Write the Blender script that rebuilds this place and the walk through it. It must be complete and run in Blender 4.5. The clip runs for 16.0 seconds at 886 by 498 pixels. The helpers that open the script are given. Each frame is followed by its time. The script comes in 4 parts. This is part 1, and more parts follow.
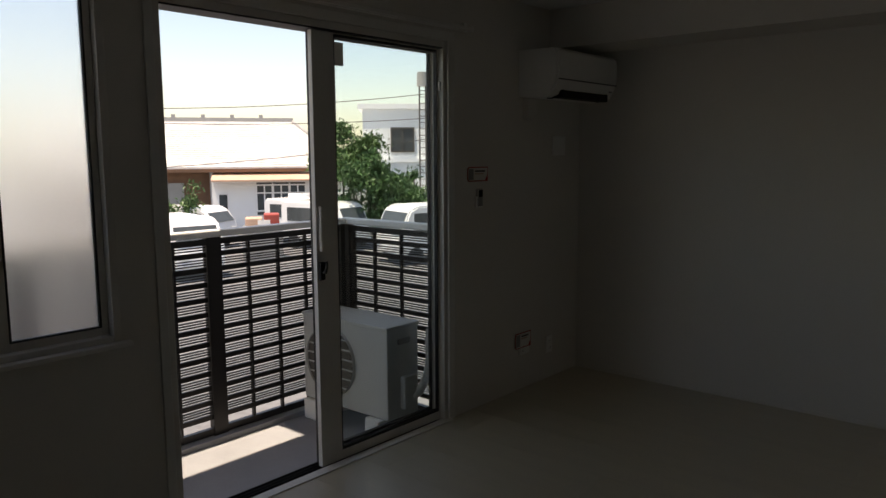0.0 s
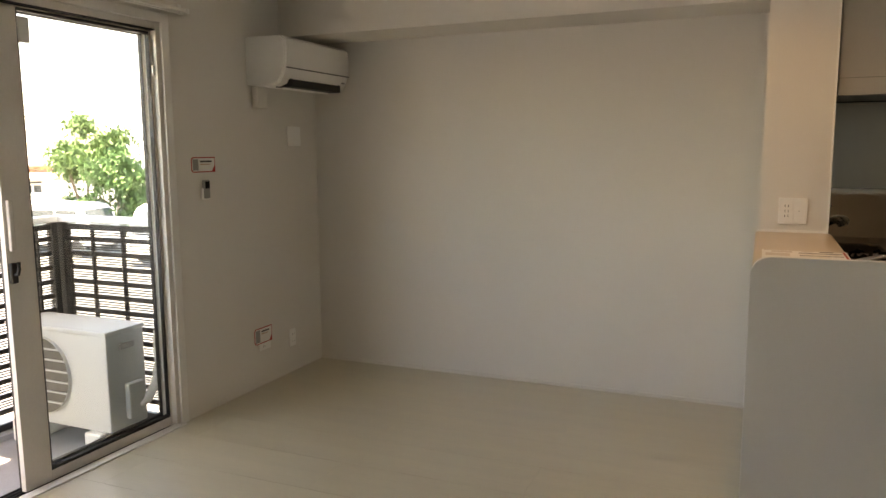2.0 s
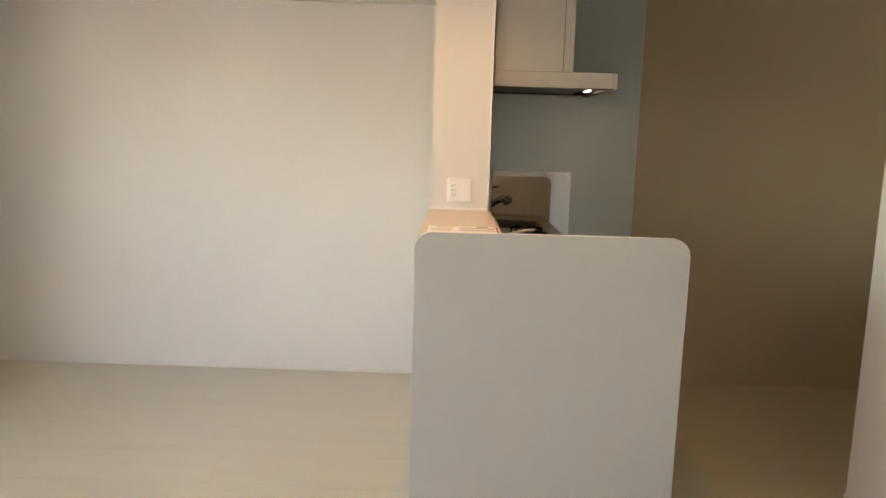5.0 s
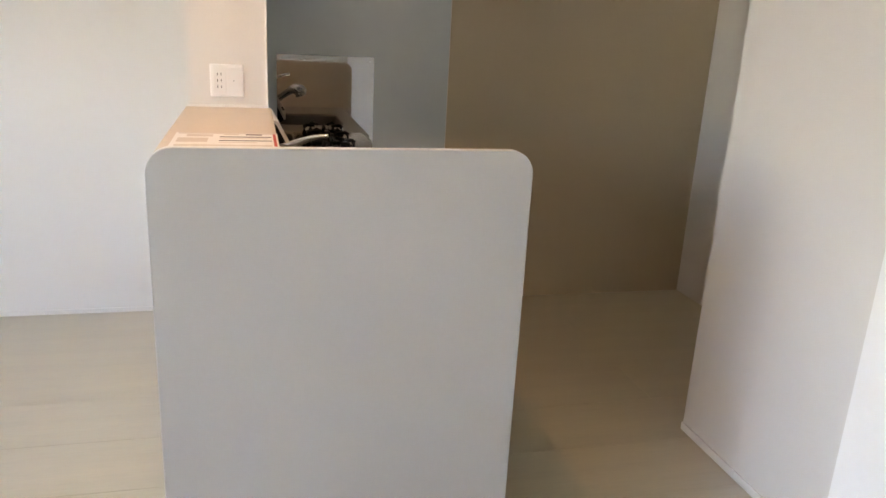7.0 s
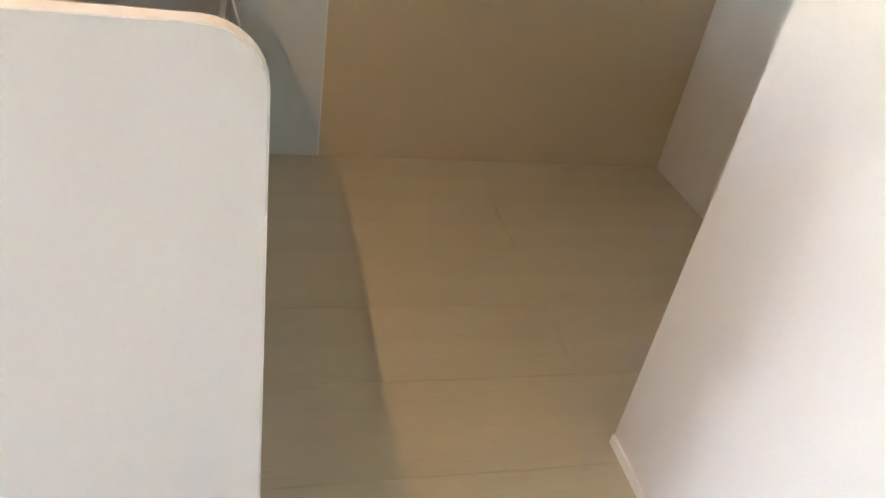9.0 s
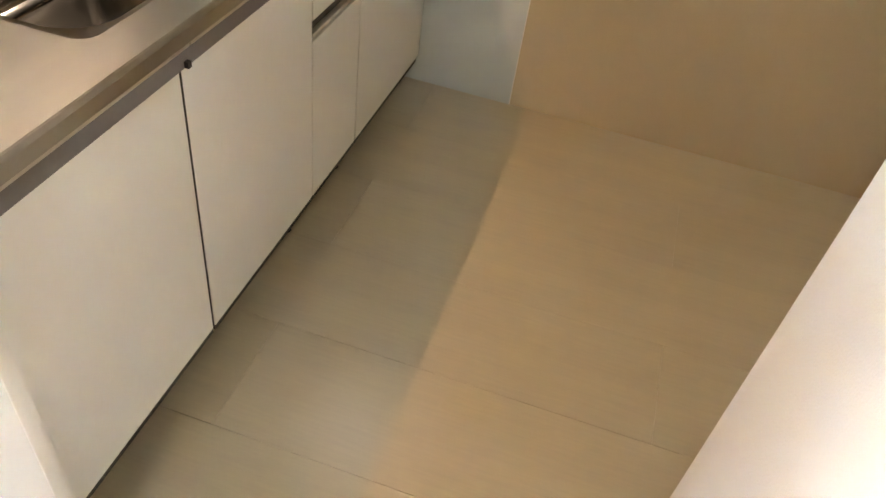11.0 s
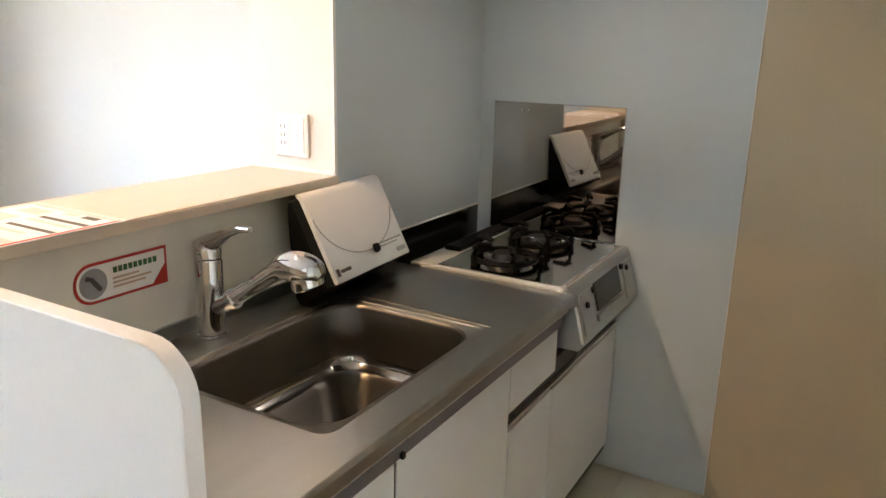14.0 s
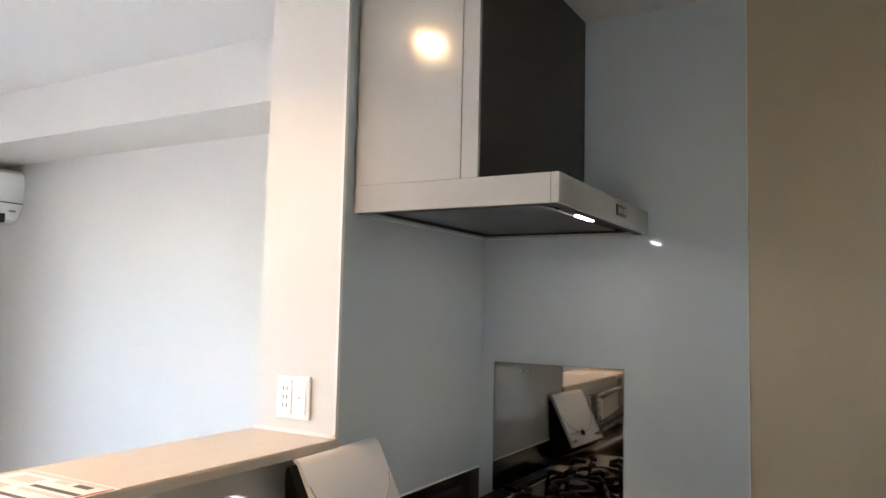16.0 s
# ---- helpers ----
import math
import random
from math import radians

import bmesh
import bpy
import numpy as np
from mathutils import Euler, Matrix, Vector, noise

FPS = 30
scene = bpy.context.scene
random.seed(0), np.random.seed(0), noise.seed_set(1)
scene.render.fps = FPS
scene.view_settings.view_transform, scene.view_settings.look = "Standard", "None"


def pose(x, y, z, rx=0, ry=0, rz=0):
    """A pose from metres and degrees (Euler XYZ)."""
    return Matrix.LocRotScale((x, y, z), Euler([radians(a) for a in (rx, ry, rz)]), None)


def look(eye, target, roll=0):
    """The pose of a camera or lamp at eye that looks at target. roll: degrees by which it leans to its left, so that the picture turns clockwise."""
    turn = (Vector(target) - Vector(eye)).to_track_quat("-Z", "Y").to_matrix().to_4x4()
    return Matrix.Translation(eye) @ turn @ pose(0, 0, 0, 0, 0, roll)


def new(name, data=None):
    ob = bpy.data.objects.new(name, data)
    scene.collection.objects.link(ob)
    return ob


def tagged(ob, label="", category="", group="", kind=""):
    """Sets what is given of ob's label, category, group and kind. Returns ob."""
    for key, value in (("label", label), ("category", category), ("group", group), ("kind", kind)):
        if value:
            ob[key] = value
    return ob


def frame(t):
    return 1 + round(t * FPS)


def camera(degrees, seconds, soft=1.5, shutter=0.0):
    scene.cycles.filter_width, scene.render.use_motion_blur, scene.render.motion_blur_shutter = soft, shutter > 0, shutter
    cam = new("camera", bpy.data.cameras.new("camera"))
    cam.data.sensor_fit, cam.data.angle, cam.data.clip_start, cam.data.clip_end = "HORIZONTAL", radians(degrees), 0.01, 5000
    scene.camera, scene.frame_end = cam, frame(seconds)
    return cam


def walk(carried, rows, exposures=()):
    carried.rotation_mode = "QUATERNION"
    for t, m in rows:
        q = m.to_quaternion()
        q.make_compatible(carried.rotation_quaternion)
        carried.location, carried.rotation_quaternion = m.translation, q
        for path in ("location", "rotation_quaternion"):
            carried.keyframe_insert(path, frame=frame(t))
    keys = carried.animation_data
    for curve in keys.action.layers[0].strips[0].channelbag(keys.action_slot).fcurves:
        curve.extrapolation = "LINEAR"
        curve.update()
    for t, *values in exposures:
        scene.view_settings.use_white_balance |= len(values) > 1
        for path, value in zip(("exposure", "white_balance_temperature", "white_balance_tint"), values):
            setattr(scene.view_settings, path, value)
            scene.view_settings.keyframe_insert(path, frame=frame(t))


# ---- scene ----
cam = camera(61.6, 16.0)
PATH = [
    (0, (2.735, 0.132, 1.547), (1.441, 1.636, 1.295), -0.3),
    (0.5, (2.788, 0.194, 1.541), (1.614, 1.791, 1.27), -0.3),
    (1, (2.807, 0.2, 1.54), (1.775, 1.891, 1.263), -0.2),
    (1.5, (2.857, 0.231, 1.513), (1.956, 1.997, 1.246), -0.2),
    (2, (2.92, 0.271, 1.504), (2.137, 2.092, 1.24), -0.4),
    (2.5, (2.924, 0.272, 1.506), (2.281, 2.147, 1.243), -0.4),
    (3, (2.93, 0.276, 1.508), (2.426, 2.194, 1.248), -0.1),
    (3.5, (2.965, 0.283, 1.517), (2.598, 2.232, 1.255), -0.1),
    (4, (2.98, 0.279, 1.503), (2.754, 2.251, 1.252), 0.7),
    (6.5, (3.115, 0.736, 1.483), (3.412, 2.649, 0.983), 2.6),
    (7, (3.145, 1.052, 1.459), (3.629, 2.904, 0.881), 3.0),
    (7.5, (3.257, 1.376, 1.45), (3.907, 3.126, 0.733), 2.8),
    (8, (3.429, 1.674, 1.412), (4.103, 3.349, 0.551), 4.2),
    (10.5, (4.328, 2.535, 1.377), (4.299, 4.025, 0.043), 15.1),
    (11, (4.41, 2.484, 1.371), (4.121, 3.938, 0.028), 9.2),
    (11.5, (4.436, 2.424, 1.393), (3.932, 3.852, 0.086), 6.8),
    (12, (4.44, 2.396, 1.413), (3.757, 3.846, 0.217), 3.9),
    (12.5, (4.425, 2.393, 1.427), (3.63, 3.894, 0.371), 2.6),
    (13, (4.425, 2.394, 1.441), (3.556, 3.957, 0.545), 2.0),
    (13.5, (4.427, 2.394, 1.45), (3.501, 4.02, 0.745), 1.4),
    (14, (4.423, 2.39, 1.459), (3.466, 4.067, 0.938), 1.4),
    (14.5, (4.427, 2.386, 1.466), (3.44, 4.097, 1.154), 1.4),
    (15, (4.424, 2.381, 1.469), (3.438, 4.117, 1.357), 1.4),
    (15.5, (4.424, 2.375, 1.473), (3.44, 4.116, 1.525), 1.6),
    (16, (4.425, 2.362, 1.478), (3.43, 4.09, 1.633), 1.3),
]
EXPOSURES = [(0.0, 0.7, 8200, 17), (0.5, 1.55, 9100, 19), (1.0, 2.55, 10000, 21), (1.5, 3.35, 10300, 22), (2.5, 4.0, 10500, 22), (3.0, 4.15, 10800, 22), (3.5, 4.2, 11000, 22), (4.0, 4.65, 10500, 22), (6.5, 4.9, 8300, 23), (8.0, 5.35, 7500, 22), (10.5, 6.3, 9000, 22), (11.5, 6.3, 8800, 22), (13.0, 6.25, 8000, 20), (14.5, 5.65, 7100, 19), (16.0, 5.55, 6800, 19)]
walk(cam, [(t, look(eye, target, roll)) for t, eye, target, roll in PATH], EXPOSURES)

# ---- sky, sun, lamps ----
SUN_AT = Vector((-0.05, -0.25, 1.0))
world = bpy.data.worlds.new("sky")
world.use_nodes = True
scene.world = world
sky = world.node_tree.nodes.new("ShaderNodeTexSky")
sky.sky_type, sky.sun_disc = "NISHITA", False
sky.sun_elevation, sky.sun_rotation = math.asin(SUN_AT.normalized().z), radians(191)
world.node_tree.links.new(sky.outputs[0], world.node_tree.nodes["Background"].inputs[0])
world.node_tree.nodes["Background"].inputs[1].default_value = 0.15
sun = new("sun", bpy.data.lights.new("sun", "SUN"))
sun.data.energy, sun.data.angle, sun.data.color = 5.0, radians(0.5), (1.0, 0.96, 0.88)
sun.matrix_world = look(SUN_AT * 50, (0, 0, 0))

DOWNLIGHT = (2.99, 3.26)
CEIL = 2.48
lamp = new("downlight_lamp", bpy.data.lights.new("downlight_lamp", "AREA"))
lamp.data.shape, lamp.data.size, lamp.data.energy, lamp.data.color = "DISK", 0.052, 0.165, (1.0, 0.72, 0.43)
lamp.data.spread = radians(125)
lamp.matrix_world = look((*DOWNLIGHT, CEIL - 0.006), (*DOWNLIGHT, 0))
hoodlamp = new("hood_lamp", bpy.data.lights.new("hood_lamp", "AREA"))
hoodlamp.data.shape, hoodlamp.data.size, hoodlamp.data.size_y, hoodlamp.data.energy, hoodlamp.data.color = "RECTANGLE", 0.014, 0.11, 0.012, (1.0, 0.97, 0.92)
hoodlamp.matrix_world = look((3.722, 4.385, 1.7352), (3.722, 4.385, 0))


# ---- materials ----
def mat(name, col, rough=0.5, metal=0.0, var=0.06, scale=3.0, fine=120.0, bump=0.0, stretch=(1, 1, 1), coat=0.0, trans=0.0, ior=1.45, emit=0.0, rvar=0.06, island=0.0, spec=0.5, coat_rough=0.08, coat_ior=1.5):
    m = bpy.data.materials.new(name)
    m.use_nodes = True
    nt = m.node_tree
    p = nt.nodes["Principled BSDF"]
    N, L = nt.nodes.new, nt.links.new
    p.inputs["Metallic"].default_value, p.inputs["Coat Weight"].default_value = metal, coat
    p.inputs["Coat Roughness"].default_value, p.inputs["Coat IOR"].default_value = coat_rough, coat_ior
    p.inputs["Transmission Weight"].default_value, p.inputs["IOR"].default_value = trans, ior
    p.inputs["Specular IOR Level"].default_value = spec
    p.inputs["Base Color"].default_value = (*col, 1)
    p.inputs["Roughness"].default_value = rough
    if emit:
        p.inputs["Emission Color"].default_value, p.inputs["Emission Strength"].default_value = (*col, 1), emit
        return m
    if trans:
        return m
    tc, mp = N("ShaderNodeTexCoord"), N("ShaderNodeMapping")
    mp.inputs["Scale"].default_value = stretch
    L(tc.outputs["Object"], mp.inputs["Vector"])
    big, small = N("ShaderNodeTexNoise"), N("ShaderNodeTexNoise")
    big.inputs["Scale"].default_value, big.inputs["Detail"].default_value = scale, 5
    small.inputs["Scale"].default_value, small.inputs["Detail"].default_value = fine, 3
    L(mp.outputs[0], big.inputs["Vector"])
    L(mp.outputs[0], small.inputs["Vector"])
    add = N("ShaderNodeMath")
    add.operation = "MULTIPLY_ADD"
    add.inputs[1].default_value = 0.6
    half = N("ShaderNodeMath")
    half.operation = "MULTIPLY"
    half.inputs[1].default_value = 0.4
    L(small.outputs["Fac"], half.inputs[0])
    L(big.outputs["Fac"], add.inputs[0])
    L(half.outputs[0], add.inputs[2])
    fac = add.outputs[0]
    if island:
        oi, s2 = N("ShaderNodeObjectInfo"), N("ShaderNodeMath")
        s2.operation = "MULTIPLY_ADD"
        s2.inputs[1].default_value = island
        L(oi.outputs["Random"], s2.inputs[0])
        L(fac, s2.inputs[2])
        s3 = N("ShaderNodeMath")
        s3.operation = "SUBTRACT"
        s3.inputs[1].default_value = island / 2
        L(s2.outputs[0], s3.inputs[0])
        fac = s3.outputs[0]
    ramp = N("ShaderNodeValToRGB")
    ramp.color_ramp.elements[0].position, ramp.color_ramp.elements[1].position = 0.3, 0.7
    ramp.color_ramp.elements[0].color = (*[c * (1 - var) for c in col], 1)
    ramp.color_ramp.elements[1].color = (*[min(1, c * (1 + var)) for c in col], 1)
    L(fac, ramp.inputs[0])
    L(ramp.outputs[0], p.inputs["Base Color"])
    mr = N("ShaderNodeMapRange")
    mr.inputs["To Min"].default_value, mr.inputs["To Max"].default_value = max(0.01, rough - rvar), min(1, rough + rvar)
    L(big.outputs["Fac"], mr.inputs["Value"])
    L(mr.outputs[0], p.inputs["Roughness"])
    if bump:
        bp = N("ShaderNodeBump")
        bp.inputs["Strength"].default_value, bp.inputs["Distance"].default_value = bump, 0.002
        L(small.outputs["Fac"], bp.inputs["Height"])
        L(bp.outputs[0], p.inputs["Normal"])
    return m


M_WALL = mat("wallpaper", (0.715, 0.685, 0.635), 0.85, var=0.03, scale=1.2, fine=260, bump=0.35)
M_ACCENT = mat("beige accent wallpaper", (0.55, 0.455, 0.312), 0.8, var=0.04, scale=1.2, fine=240, bump=0.35)
M_CEIL = mat("ceiling paper", (0.74, 0.73, 0.71), 0.9, var=0.03, scale=1.0, fine=220, bump=0.3)
M_FLOOR = mat("pale plank", (0.49, 0.427, 0.295), 0.32, spec=0.8, ior=1.55, coat=1.0, coat_rough=0.30, coat_ior=1.8, var=0.09, scale=2.2, fine=26, bump=0.04, stretch=(0.35, 5, 1), island=0.07)
M_GAP = mat("dark joint", (0.21, 0.175, 0.125), 0.9)
M_CAB = mat("cream cabinet front", (0.78, 0.77, 0.735), 0.34, var=0.015, scale=1.5, fine=40, rvar=0.01)
M_TRIM = mat("white trim", (0.78, 0.76, 0.72), 0.5, var=0.03)
M_SASH = mat("champagne aluminium sash", (0.72, 0.69, 0.64), 0.36, metal=0.0, var=0.05, fine=90)
# Rubber parts; also the black put into cabinet gaps as shade.
M_BLACK = mat("black rubber", (0.018, 0.017, 0.016), 0.6, var=0.2)
# Dark colour for shade in grip recesses, door gaps and under doors.
M_DARK = mat("dark recess shade", (0.05, 0.042, 0.034), 0.6, var=0.1)


def window_glass(name):
    """Thin clear glazing: see-through, with a Fresnel gloss."""
    m = bpy.data.materials.new(name)
    m.use_nodes = True
    nt = m.node_tree
    N, L = nt.nodes.new, nt.links.new
    nt.nodes.remove(nt.nodes["Principled BSDF"])
    clear, gloss, fres, mix = N("ShaderNodeBsdfTransparent"), N("ShaderNodeBsdfGlossy"), N("ShaderNodeLayerWeight"), N("ShaderNodeMixShader")
    clear.inputs["Color"].default_value = (0.955, 0.975, 0.968, 1)
    gloss.inputs["Roughness"].default_value = 0.01
    fres.inputs["Blend"].default_value = 0.5
    power, scale = N("ShaderNodeMath"), N("ShaderNodeMath")
    power.operation, scale.operation = "POWER", "MULTIPLY_ADD"
    power.inputs[1].default_value, scale.inputs[1].default_value, scale.inputs[2].default_value = 5.0, 0.9, 0.03
    L(fres.outputs["Facing"], power.inputs[0])
    L(power.outputs[0], scale.inputs[0])
    L(scale.outputs[0], mix.inputs[0])
    L(clear.outputs[0], mix.inputs[1])
    L(gloss.outputs[0], mix.inputs[2])
    L(mix.outputs[0], nt.nodes["Material Output"].inputs["Surface"])
    return m


M_GLASS = window_glass("clear glass")
M_FROST = mat("frosted glass", (0.95, 0.97, 0.98), 0.30, trans=1.0)
M_FENCE = mat("black-brown aluminium", (0.022, 0.019, 0.018), 0.45, metal=0.2, var=0.15)
# Handrail colour is lightened to carry the sunlight on its top.
M_RAIL_SUN = mat("handrail", (0.72, 0.71, 0.69), 0.45, metal=0.0, var=0.1)
M_CONC = mat("balcony waterproof coating", (0.29, 0.295, 0.31), 0.75, var=0.14, scale=4, fine=180, bump=0.4)
M_PLAST = mat("white plastic", (0.85, 0.84, 0.81), 0.32, var=0.015, fine=70)
M_ODU = mat("ivory painted steel", (0.52, 0.525, 0.51), 0.42, var=0.05, fine=80)
M_GREY = mat("grey plastic", (0.30, 0.30, 0.29), 0.5, var=0.06)
M_STEEL = mat("brushed stainless", (0.41, 0.40, 0.38), 0.32, metal=1.0, var=0.05, scale=3, fine=160, bump=0.015, stretch=(10, 0.8, 4), rvar=0.03)
# Worktop steel again, darkened: the bowl's shade is put into its colour.
M_SINK = mat("satin stainless bowl, shade darkened", (0.145, 0.133, 0.117), 0.36, metal=1.0, var=0.04, scale=2, fine=200, rvar=0.02)
M_SINKF = mat("polished stainless bowl floor", (0.42, 0.40, 0.37), 0.12, metal=1.0, var=0.05, scale=4, fine=200, rvar=0.03)
M_GRIP = mat("dark grey grip strip", (0.20, 0.19, 0.195), 0.45, metal=0.3, var=0.05)
M_CHROME = mat("chrome", (0.68, 0.68, 0.67), 0.07, metal=1.0, var=0.02, rvar=0.03)
M_MIRROR = mat("mirror-polished steel", (0.44, 0.415, 0.385), 0.025, metal=1.0, var=0.03, scale=6, rvar=0.01)
M_PANEL = mat("glossy blue-grey kitchen panel", (0.585, 0.645, 0.645), 0.06, var=0.02, scale=1.0, fine=14, rvar=0.015)
M_SHELF = mat("beige wood-grain shelf", (0.63, 0.52, 0.40), 0.34, var=0.07, scale=3, fine=40, stretch=(6, 0.6, 1), coat=0.2)
M_CLOSET = mat("pale closet facing", (0.84, 0.83, 0.80), 0.4, var=0.015, fine=60)
M_FAINT = mat("faint print", (0.62, 0.56, 0.50), 0.7, var=0.1)
M_SPLASH = mat("cream splash panel", (0.72, 0.70, 0.62), 0.4, var=0.02, fine=60, bump=0.02)
# Polished steel; the dark room it reflects is put into the colour.
M_UPST = mat("polished steel upstand, dark reflection tinted in", (0.13, 0.125, 0.115), 0.22, metal=1.0, var=0.05, scale=4, rvar=0.02)
M_SIDE = mat("end panel laminate", (0.67, 0.645, 0.59), 0.5, var=0.02, fine=150, bump=0.06)
M_ALU = mat("aluminium profile", (0.62, 0.60, 0.57), 0.35, metal=0.9, var=0.04, stretch=(4, 0.5, 4))
M_HOOD = mat("silver hood paint", (0.50, 0.475, 0.43), 0.14, metal=0.3, var=0.03, fine=200, rvar=0.03)
M_HOODF = mat("dark hood front", (0.040, 0.038, 0.034), 0.42, metal=0.2, var=0.06)
M_FILTER = mat("grey filter plate", (0.07, 0.07, 0.07), 0.35, metal=0.7, var=0.05)
M_IRON = mat("black enamel", (0.005, 0.005, 0.005), 0.5, var=0.2, fine=90, spec=0.2)
M_STOVE = mat("pale grey enamel", (0.62, 0.61, 0.58), 0.22, var=0.03, coat=0.3)
M_SILVER = mat("silver control panel", (0.38, 0.37, 0.355), 0.36, metal=0.5, var=0.04)
M_HOBTOP = mat("bronze mirror glass", (0.40, 0.365, 0.315), 0.06, metal=1.0, var=0.05, scale=5, rvar=0.02)
M_SCREEN = mat("dark glass", (0.022, 0.022, 0.023), 0.2, var=0.1, spec=0.3)
M_PAPER = mat("paper", (0.80, 0.78, 0.74), 0.7, var=0.02)
M_RED = mat("red print", (0.50, 0.035, 0.02), 0.5, var=0.05)
M_GREEN = mat("green print", (0.03, 0.14, 0.05), 0.5, var=0.05)
M_INK = mat("dark print", (0.10, 0.09, 0.08), 0.6, var=0.1)
M_TAN = mat("pale brown print", (0.55, 0.38, 0.26), 0.6, var=0.1)
M_LENS = mat("warm lamp lens", (1.0, 0.72, 0.40), emit=8.0)
M_LED = mat("white lamp lens", (1.0, 0.98, 0.95), emit=0.7)
M_ROOF = mat("pale clay roof tile", (0.68, 0.66, 0.64), 0.7, var=0.15, scale=2, fine=20)
M_BROWN = mat("brown boarding", (0.16, 0.085, 0.05), 0.7, var=0.2)
M_TIN = mat("rusty tin roof", (0.55, 0.36, 0.26), 0.6, var=0.2)
M_STUCCO = mat("white stucco", (0.86, 0.87, 0.87), 0.8, var=0.04, scale=1, fine=30)
M_WINDARK = mat("shaded window", (0.06, 0.07, 0.075), 0.12, var=0.2)
M_CAR = mat("white car paint", (0.74, 0.75, 0.76), 0.2, var=0.02, coat=0.6)
M_TYRE = mat("tyre rubber", (0.025, 0.025, 0.025), 0.8, var=0.2)
M_CONT = mat("red plastic crate", (0.34, 0.06, 0.045), 0.5, var=0.15)
M_BARK = mat("bark", (0.11, 0.08, 0.055), 0.9, var=0.3, fine=40, bump=0.8)
M_LEAF = mat("green leaves", (0.05, 0.115, 0.035), 0.5, var=0.45, scale=1.5, fine=9)
M_LEAF2 = mat("yellow-green leaves", (0.065, 0.125, 0.038), 0.5, var=0.4, scale=2, fine=9)
M_GROUND = mat("sunlit parking lot", (0.16, 0.162, 0.168), 0.9, var=0.3, scale=0.3, fine=8)
M_EXT = mat("exterior wall", (0.55, 0.52, 0.47), 0.8, var=0.08, scale=2, fine=60, bump=0.4)


# ---- mesh helpers ----
def bx(bm, x0, x1, y0, y1, z0, z1, bev=0.0, m=None):
    r = bmesh.ops.create_cube(bm, size=1)
    vs = r["verts"]
    for v in vs:
        v.co = Vector(((x0 + x1) / 2 + v.co.x * (x1 - x0), (y0 + y1) / 2 + v.co.y * (y1 - y0), (z0 + z1) / 2 + v.co.z * (z1 - z0)))
    if bev:
        es = list({e for v in vs for e in v.link_edges})
        r = bmesh.ops.bevel(bm, geom=es, offset=bev, segments=2, affect="EDGES", profile=0.5)
        vs = list({v for f in r["faces"] for v in f.verts} | {v for v in vs if v.is_valid})
    if m is not None:
        for v in vs:
            v.co = m @ v.co
    return vs


def cyl(bm, p0, p1, r0, r1=None, seg=20):
    p0, p1 = Vector(p0), Vector(p1)
    r1 = r0 if r1 is None else r1
    d = p1 - p0
    m = Matrix.Translation((p0 + p1) / 2) @ d.to_track_quat("Z", "Y").to_matrix().to_4x4()
    return bmesh.ops.create_cone(bm, cap_ends=True, segments=seg, radius1=r0, radius2=r1, depth=d.length, matrix=m)["verts"]


def tube(bm, pts, radii, seg=14):
    """A round bar along pts."""
    rings = []
    pts = [Vector(p) for p in pts]
    if not isinstance(radii, (list, tuple)):
        radii = [radii] * len(pts)
    for i, p in enumerate(pts):
        d = (pts[min(i + 1, len(pts) - 1)] - pts[max(i - 1, 0)]).normalized()
        q = d.to_track_quat("Z", "Y")
        rings.append([bm.verts.new(p + q @ Vector((math.cos(a) * radii[i], math.sin(a) * radii[i], 0))) for a in [2 * math.pi * k / seg for k in range(seg)]])
    for a, b in zip(rings, rings[1:]):
        for k in range(seg):
            bm.faces.new((a[k], a[(k + 1) % seg], b[(k + 1) % seg], b[k]))
    bm.faces.new(rings[0][::-1])
    bm.faces.new(rings[-1])


def spline(pts, n=5):
    """Points of a smooth curve through pts (any dimension), n steps a span."""
    out = []
    for i in range(len(pts) - 1):
        a, b, c, d = (pts[max(i - 1, 0)], pts[i], pts[i + 1], pts[min(i + 2, len(pts) - 1)])
        for k in range(n + (i == len(pts) - 2)):
            t = k / n
            out.append(tuple(0.5 * (2 * q + (r - p) * t + (2 * p - 5 * q + 4 * r - s) * t * t + (3 * q - p - 3 * r + s) * t ** 3) for p, q, r, s in zip(a, b, c, d)))
    return out


def bar(bm, pts, radii, seg=20, n=5):
    """A smooth round bar with changing thickness."""
    full = spline([(*p, r) for p, r in zip(pts, radii)], n)
    tube(bm, [p[:3] for p in full], [p[3] for p in full], seg)


def rrect(u0, u1, v0, v1, r, n=6, corners=(1, 1, 1, 1)):
    """Outline of a rectangle with rounded corners: low-low, high-low, high-high, low-high."""
    out = []
    for k, (cu, cv, a0) in enumerate(((u0 + r, v0 + r, 180), (u1 - r, v0 + r, 270), (u1 - r, v1 - r, 0), (u0 + r, v1 - r, 90))):
        if corners[k]:
            out += [(cu + r * math.cos(radians(a0 + 90 * i / n)), cv + r * math.sin(radians(a0 + 90 * i / n))) for i in range(n + 1)]
        else:
            out.append(((u0, v0), (u1, v0), (u1, v1), (u0, v1))[k])
    return out


